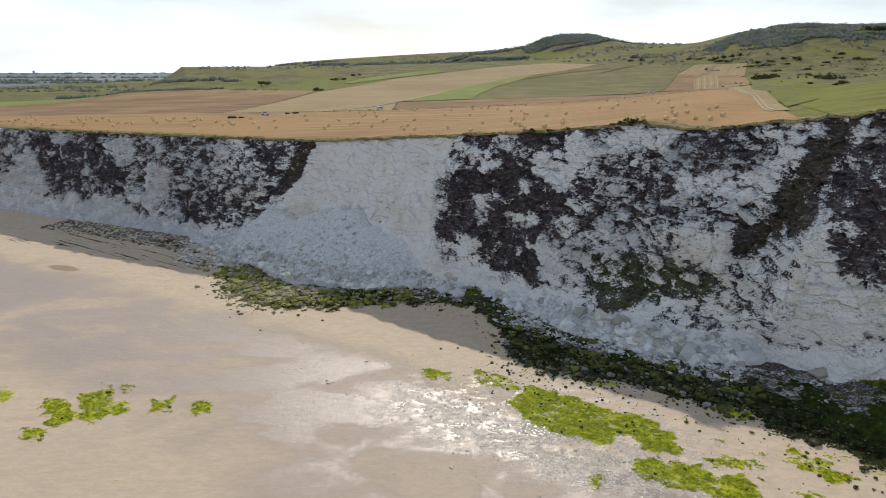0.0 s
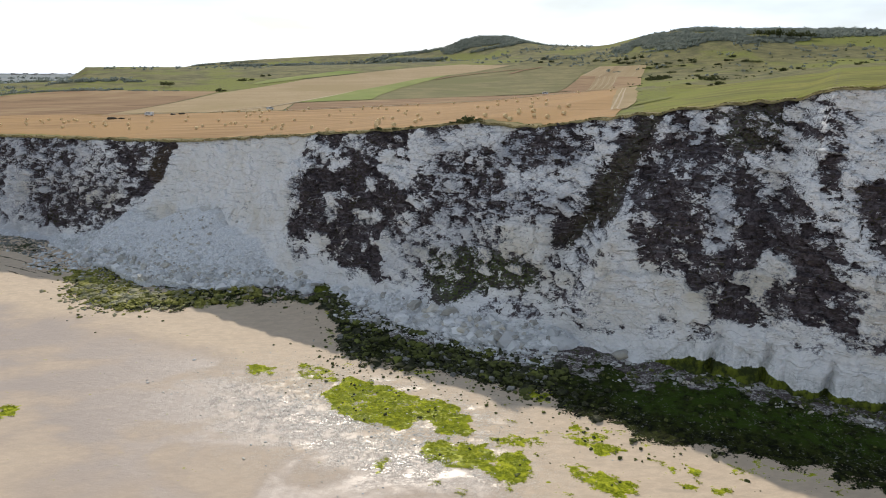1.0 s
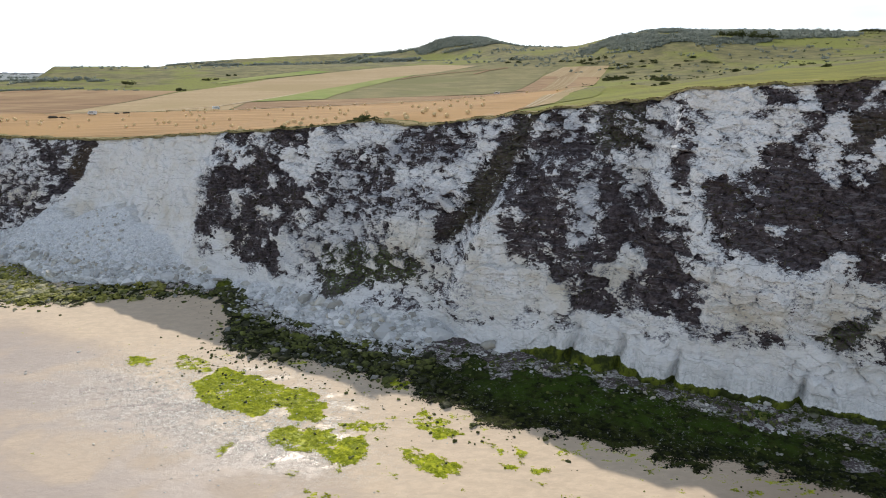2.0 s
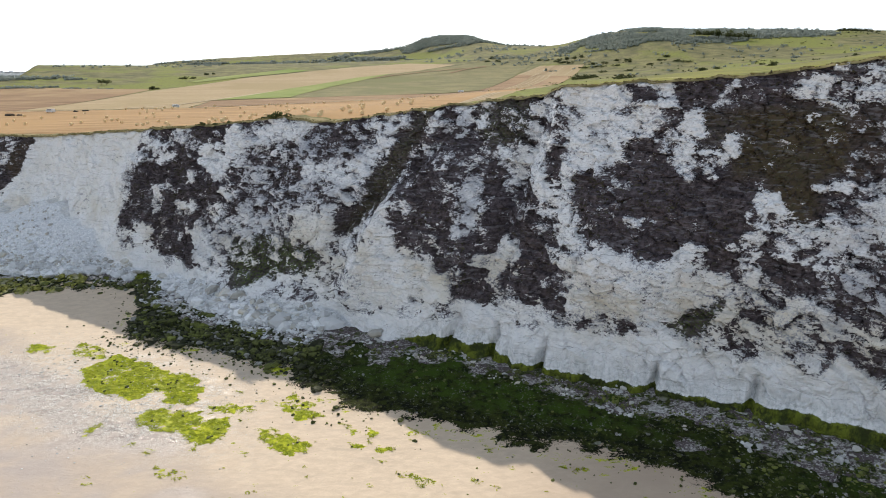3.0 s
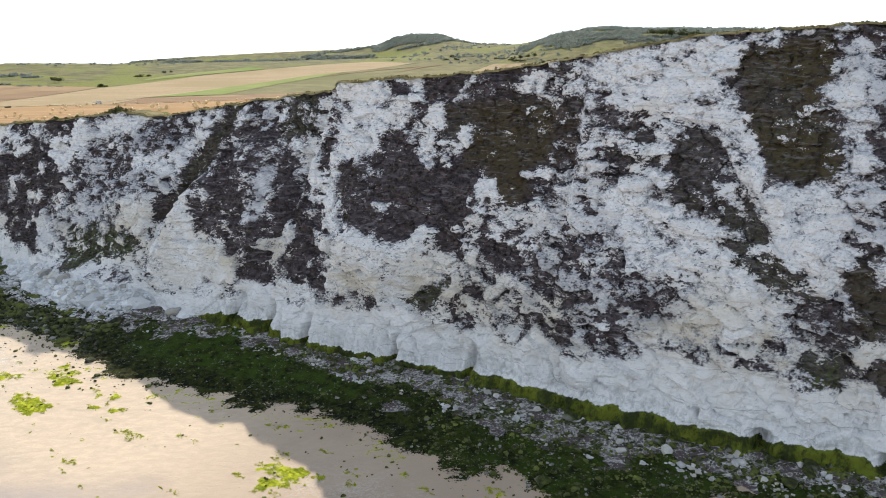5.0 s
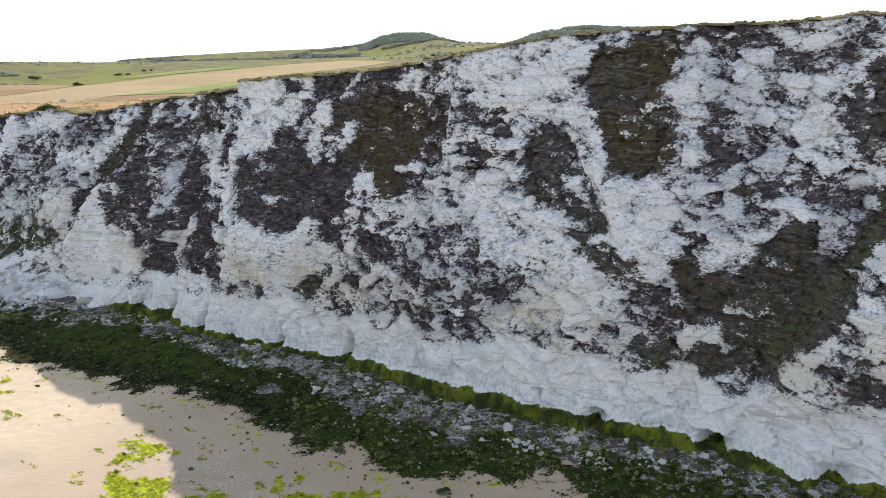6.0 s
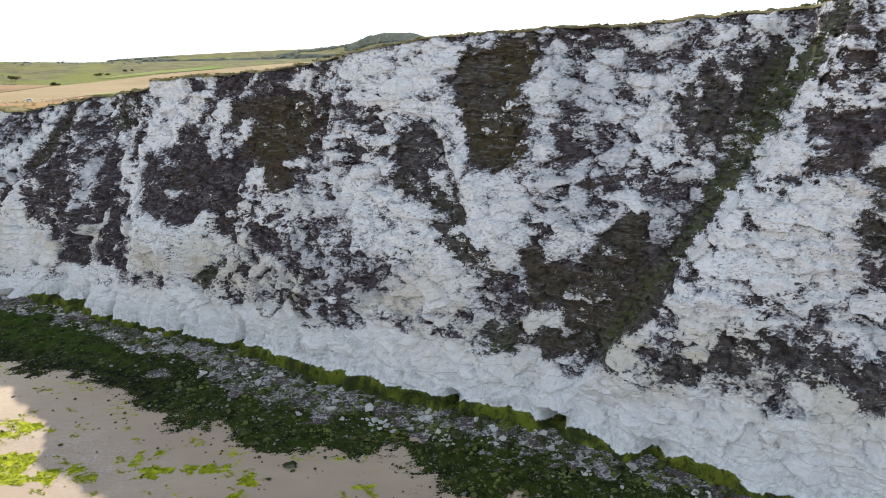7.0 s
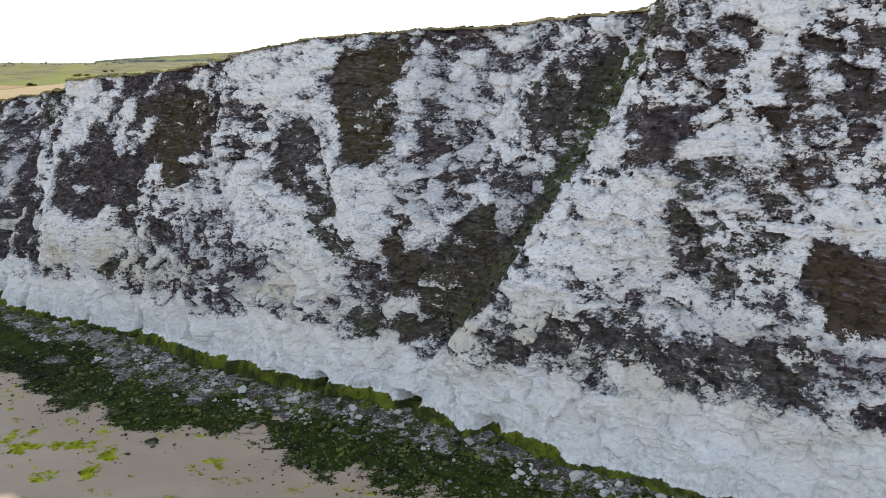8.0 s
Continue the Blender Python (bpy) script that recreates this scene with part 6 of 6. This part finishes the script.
van(-111, 437, 170, 5.2, 2.3)
van(-42, 463, 20, 4.6, 1.9)
van(163, 551, 175, 4.6, 1.8)
for hx, hy, size in ((-99, 444, 1.8), (-95, 449, 2.2), (-127, 419, 2.8), (-121, 418, 1.9)):
    v, q = BIG_STONES[int(size * 10) % 8]
    ob = new("dung_heap", mesh_from("dung_heap", v * (size, size * 0.8, size * 0.45), q, [BARK]))
    ob.location = (hx, hy, float(up(hx, hy)) + 0.7)
    tagged(ob, "dark brown heap on the stubble field", "heap", "heaps on the stubble")


# ---- fallen chalk ----
def on_face(s, z):
    x, y = xy(s, cliff_d(s, z))
    return np.stack([x, y, z], 1)


def on_beach(s, e):
    x, y = xy(s, foot_d(s) - e)
    return np.stack([x, y, beach_z(x, y)], 1)


def scatter_scree(n, lo, hi, big, reach):
    s = rng.uniform(lo, hi, n)
    z = foot_z(s) - 0.5 + np.minimum(scree_top(s) - foot_z(s), reach) * rng.rand(n) ** 2.3
    size = np.exp(rng.normal(size=n) * 0.5) * big * np.clip(1.8 - 1.5 * (z - 4) / 14, 0.35, 2)
    return on_face(s, z), size


p1, q1 = scatter_scree(7000, -245, -112, 0.33, 30)
p2, q2 = scatter_scree(2400, -98, -24, 0.36, 5)
fallen = tagged(heap("scree", np.concatenate([p1, p2]), np.concatenate([q1, q2]), SCREE_ROCK, 3), "fallen white chalk rubble below the cliff", "rubble", kind="stuff")
n = 5200
s = rng.uniform(-230, 250, n)
e = rng.rand(n) ** 0.8 * (np.interp(s, REEF_S, REEF_IN) + 3)
keep = (perlin(s / 7, e / 4, 2.0) > np.where(s > -28, 0.2, -0.12))
s, e = s[keep], e[keep]
tagged(heap("shingle_stones", on_beach(s, e), np.minimum(np.exp(rng.normal(size=len(s)) * 0.6) * 0.30, 1.1), ROCK, 5), "white chalk stones along the cliff foot", "stones", kind="stuff")


def pieces(parent, name, places, sizes, meshes, flat):
    """Single stones as parts of a bank of stones."""
    for k, (p, size) in enumerate(zip(places, sizes)):
        ob = new(name, meshes[k % len(meshes)])
        ob.parent = parent
        ob.matrix_world = Matrix.Translation((p[0], p[1], p[2] + 0.12 * size)) @ pose(0, 0, 0, rng.normal() * 12, rng.normal() * 12, rng.rand() * 360) @ Matrix.Diagonal((size * rng.uniform(0.8, 1.25), size, size * flat, 1))


PALE_STONES = [mesh_from("stone", v, q, [BOULDER]) for v, q in STONES]
DARK_STONES = [mesh_from("rock", v, q, [DARK_ROCK_SINGLE]) for v, q in STONES]
n = 2200
s, e = rng.uniform(-96, -27, n), rng.uniform(0, 15, n)
blocks = tagged(heap("chalk_blocks", on_beach(s, e), np.exp(rng.normal(size=n) * 0.5) * 0.32, SCREE_ROCK, 6), "pale chalk blocks strewn at the cliff foot", "stones", kind="stuff")
s, e = rng.uniform(-92, -28, 290), rng.uniform(0, 14, 290)
pieces(blocks, "stone", on_beach(s, e), np.exp(rng.normal(size=290) * 0.35) * 0.68, PALE_STONES, 0.7)
# larger blocks at the toe of the fall and down its middle
s = np.concatenate([rng.uniform(-214, -116, 200), rng.normal(size=90) * 7 - 172 ])
z = foot_z(s) + np.where(np.arange(290) < 200, rng.rand(290) ** 1.6 * 4, rng.uniform(3, 17, 290))
pieces(fallen, "stone", on_face(s, z), np.exp(rng.normal(size=290) * 0.35) * np.where(z < foot_z(s) + 4, 0.85, 0.5), PALE_STONES, 0.8)

# ---- weed-covered rocks of the reef ----
n = 17000
s = rng.uniform(-215, 250, n)
i, o = np.interp(s, REEF_S, REEF_IN), np.interp(s, REEF_S, REEF_OUT)
e = np.where(rng.rand(n) < 0.36, i * rng.rand(n), i - 2 + (o - i + 7) * rng.rand(n))
here = reef(s, foot_d(s) - e)
bedded = ((s < -22) | (s > 78) | (rng.rand(n) < 0.16)) & (here + 0.8 * fbm(s / 6, e / 4, 8.0, 3) > 0.55) | ((e < i) & (s > -10) & (perlin(s / 6, e / 4, 3.0) > -0.08))
s, e = s[bedded], e[bedded]
size = np.minimum(np.exp(rng.normal(size=len(s)) * 0.55) * np.where(s < -20, 0.52, 0.27), np.where(s < -20, 1.5, 0.8))
gold = (s < -125) & (rng.rand(len(s)) < 0.8)
gold |= (s < -150) & (rng.rand(len(s)) < 0.9)
pale = ~gold & (rng.rand(len(s)) < np.clip(np.where(s < -25, 0.2, 0.1) + 1.1 * fbm(s / 9, e / 4, 3.0, 3), 0.0, 0.7))
dark = ~gold & ~pale
reef_bank = tagged(heap("reef_rocks", on_beach(s[dark], e[dark]), size[dark], DARK_ROCK, 8, 0.7), "dark weed-covered rocks beside the sand", "rocks", kind="stuff")
tagged(heap("reef_stones", on_beach(s[pale], e[pale]), size[pale] * 0.8, BARE_ROCK, 18, 0.7), "grey bare stones among the weedy rocks", "stones", kind="stuff")
tagged(heap("olive_rocks", on_beach(s[gold], e[gold]), size[gold] * 1.2, GOLD_ROCK, 9, 0.6), "olive weed-covered boulders beside the sand", "rocks", kind="stuff")

n = 2200
s, e = np.clip(rng.normal(size=n) * 14 - 177, -203, -135), rng.normal(size=n) * 5.5
e = np.interp(s, REEF_S, REEF_OUT) - 7 + e
light = rng.rand(n) < 0.2
tagged(heap("olive_stones", on_beach(s[~light], e[~light]), np.minimum(np.exp(rng.normal(size=(~light).sum()) * 0.5) * 0.5, 1.3), GOLD_ROCK, 25, 0.62), "sunlit olive rocks at the toe of the fall", "rocks", kind="stuff")
tagged(heap("toe_stones", on_beach(s[light], e[light]), np.exp(rng.normal(size=light.sum()) * 0.4) * 0.42, BARE_ROCK, 26, 0.62), "grey stones among the olive rocks", "stones", kind="stuff")
n = 1600
s = rng.uniform(-330, -198, n)
e = 2 + np.where(s < -235, 14, 22) * rng.rand(n) ** 1.3
east = s > -238 + 8 * rng.normal(size=n)
size = np.exp(rng.normal(size=n) * 0.45) * 0.45
tagged(heap("west_stones", on_beach(s[~east], e[~east]), size[~east], BARE_ROCK, 27, 0.6), "grey stones below the western cliff", "stones", kind="stuff")
tagged(heap("fall_stones", on_beach(s[east], e[east]), size[east] * 1.2, SCREE_ROCK, 28, 0.65), "pale chalk stones beside the fall", "stones", kind="stuff")

s = rng.uniform(-104, -8, 290)
e = np.interp(s, REEF_S, REEF_OUT) + 2 - np.abs(rng.normal(size=290)) * 7
pieces(reef_bank, "rock", on_beach(s, e), np.exp(rng.normal(size=290) * 0.35) * 0.8, DARK_STONES, 0.65)

n = 520
s = np.where(rng.rand(n) < 0.4, rng.normal(size=n) * 26 - 58, rng.uniform(-90, 225, n))
e = np.interp(s, REEF_S, REEF_OUT) + np.abs(rng.normal(size=n)) * 9
tagged(heap("sand_stones", on_beach(s, e), np.exp(rng.normal(size=n) * 0.5) * 0.2, DARK_ROCK, 14, 0.6), "small dark stones scattered over the sand", "stones", kind="stuff")
n = 700
s, e = rng.normal(size=n) * 24 - 62, rng.normal(size=n) * 11 + 55
tagged(heap("pale_stones", on_beach(s, e), np.exp(rng.normal(size=n) * 0.4) * 0.16, ROCK, 15, 0.5), "small pale stones on the wet sand", "stones", kind="stuff")

# ---- green weed on the sand ----
n = 420000
s, d = rng.uniform(-165, 215, n), rng.uniform(55, 160, n)
there = weed(s, d)
keep = (there > 0.2) & (there + 1.6 * fbm(s / 2.6, d / 1.5, 3.0, 4, 0.6) > 0.54)
s, d = s[keep], d[keep]
x, y = xy(s, d)
z = beach_z(x, y)
a = rng.normal(size=len(s)) * 0.9 - 0.6
long, broad = rng.uniform(0.08, 0.42, len(s)), rng.uniform(0.04, 0.15, len(s))
u = np.stack([np.cos(a) * long, np.sin(a) * long, rng.normal(size=len(s)) * 0.03], 1)
w = np.stack([-np.sin(a) * broad, np.cos(a) * broad, rng.normal(size=len(s)) * 0.03], 1)
p = np.stack([x, y, z + rng.uniform(0.03, 0.09, len(s))], 1)
v = np.stack([p - u - 0.4 * w, p + u * 0.7 - w, p + u + 0.5 * w, p - u * 0.6 + w], 1).reshape(-1, 3)
tagged(new("seaweed", mesh_from("seaweed", v, quads_of(v), [WEED])), "bright green seaweed mats on the sand", "seaweed", kind="stuff")
weedy = rng.rand(len(s)) < 0.006
tagged(heap("weed_stones", p[weedy], np.exp(rng.normal(size=weedy.sum()) * 0.4) * 0.30, DARK_ROCK, 31, 0.6), "dark stones caught in the seaweed", "stones", kind="stuff")


# ---- single rocks ----
def single(name, shapes, material, k):
    v, f = shapes[k % len(shapes)]
    return mesh_from(name, v, f, [material])


LUMPS = [single("rock", STONES, DARK_ROCK, k) for k in range(10)]
BLOCKS = [single("boulder", BIG_STONES, BOULDER, k) for k in range(8)]


def lay(mesh, at, size, label, category, group, sink=0.25):
    ob = new(mesh.name.split(".")[0], mesh)
    ob.matrix_world = Matrix.Translation((at[0], at[1], at[2] + size * (0.62 - sink) * 0.8)) @ pose(0, 0, 0, 0, 0, rng.rand() * 360) @ Matrix.Diagonal((size, size * rng.uniform(0.7, 1.1), size * 0.62, 1))
    return tagged(ob, label, category, group)


for k in range(290):
    s = rng.uniform(-200, 200) if k % 2 else rng.normal() * 24 - 60
    e = float(np.interp(s, REEF_S, REEF_OUT)) + abs(rng.normal()) * (5 if k % 5 else 14) - 1
    lay(LUMPS[k % 10], on_beach(np.array([s]), np.array([e]))[0], float(np.exp(rng.normal() * 0.35) * 0.36), "small dark rock on the sand", "rock", "rocks on the sand")
for k in range(34):
    s = rng.uniform(-90, -28)
    z = rng.uniform(4.2, 8)
    lay(BLOCKS[k % 8], on_face(np.array([s]), np.array([z]))[0], float(np.exp(rng.normal() * 0.35) * 1.15), "large pale chalk boulder on the rubble", "boulder", "boulders below the cliff")
for s, z, size in ((-58.7, 7.4, 2.9), (-63.5, 7.6, 2.2), (-52, 5.5, 1.8), (-44, 5.2, 1.9), (-30, 5.0, 1.8), (-12, 4.4, 2.4), (-100, 5.6, 1.9), (-112, 5.5, 1.7)):
    lay(BLOCKS[int(abs(s)) % 8], on_face(np.array([s]), np.array([z]))[0], size, "large pale chalk boulder on the rubble", "boulder", "boulders below the cliff")
for k in range(26):
    s = rng.uniform(30, 235)
    lay(BLOCKS[k % 8], on_beach(np.array([s]), np.array([rng.uniform(1, 6)]))[0], float(np.exp(rng.normal() * 0.3) * 0.9), "chalk boulder fallen at the cliff foot", "boulder", "boulders below the cliff")


MOSSY = [single("boulder", BIG_STONES, MOSS_ROCK, k) for k in range(8)]
for k in range(64):
    s = rng.uniform(-4, 240)
    lay(MOSSY[k % 8], on_beach(np.array([s]), np.array([rng.uniform(-1.5, 3.5) if k % 3 else rng.uniform(2, 9)]))[0], float(np.exp(rng.normal() * 0.35) * (1.0 if k % 3 else 0.7)), "green algae-covered boulder at the cliff foot", "boulder", "boulders below the cliff")
for s, e, size in ((107.3, 24.2, 1.7), (123, 28.6, 1.4), (58.6, 4.8, 1.2), (61.5, 1.5, 1.5), (69.6, 1.2, 1.3), (149, 1.4, 1.5)):
    lay(MOSSY[int(s) % 8], on_beach(np.array([s]), np.array([e]))[0], size, "dark weedy boulder at the reef edge", "boulder", "boulders on the reef")


# ---- turf on the cliff ----
def tufts(name, at, tall, material, label, seed):
    r = np.random.RandomState(seed)
    n = len(at)
    a = r.normal(size=(n, 3)) * 0.5 * tall[:, None]
    a[:, 2] *= 0.3
    b = np.stack([r.normal(size=n) * 0.3 - 0.25 * 0.57, r.normal(size=n) * 0.3 - 0.25 * 0.82, r.uniform(0.4, 1.0, n)], 1) * tall[:, None]
    c = at - b * 0.15
    v = np.stack([c - a, c + a, c + a * 0.6 + b, c - a * 0.7 + b * 0.8], 1).reshape(-1, 3)
    return tagged(new(name, mesh_from(name, v, quads_of(v), [material])), label, "turf", kind="stuff")


n = 90000
s = rng.uniform(-390, 255, n)
z = 8 + (top_z(s) - 8) * rng.rand(n)
grow = growth(s, z) > 0.25
s, z = s[grow], z[grow]
tufts("cliff_growth", on_face(s, z), rng.uniform(0.25, 0.75, len(s)), GROWTH_TUFT, "dark brown tufts of growth on the cliff", 21)
s = np.sort(rng.uniform(-400, 255, 9000))
e = np.abs(rng.normal(size=9000)) * 1.6 - 0.5
x, y = xy(s, np.interp(s, cs, EDGE_D) + e)
tufts("edge_turf", np.stack([x, y, np.interp(s, cs, EDGE_Z) + 0.05], 1), rng.uniform(0.15, 0.5, 9000), GRASS, "ragged turf along the cliff edge", 22)
for s0, e0, size in ((-72.6, 1.2, 3.2), (-75.5, 1.4, 2.2), (-78, 0.6, 1.7), (-69, 1.5, 1.8), (-104, 0.2, 1.5), (-98, 0.3, 1.4), (-91, 0.1, 1.2), (196, 2.5, 1.6), (199, 3, 2.0), (203, 2.5, 1.6), (190, 3, 1.5), (208, 2, 2.2)):
    bx, by = coast(s0, e0)
    bush(bx, by, size * 0.75, "dark bush on the cliff edge")
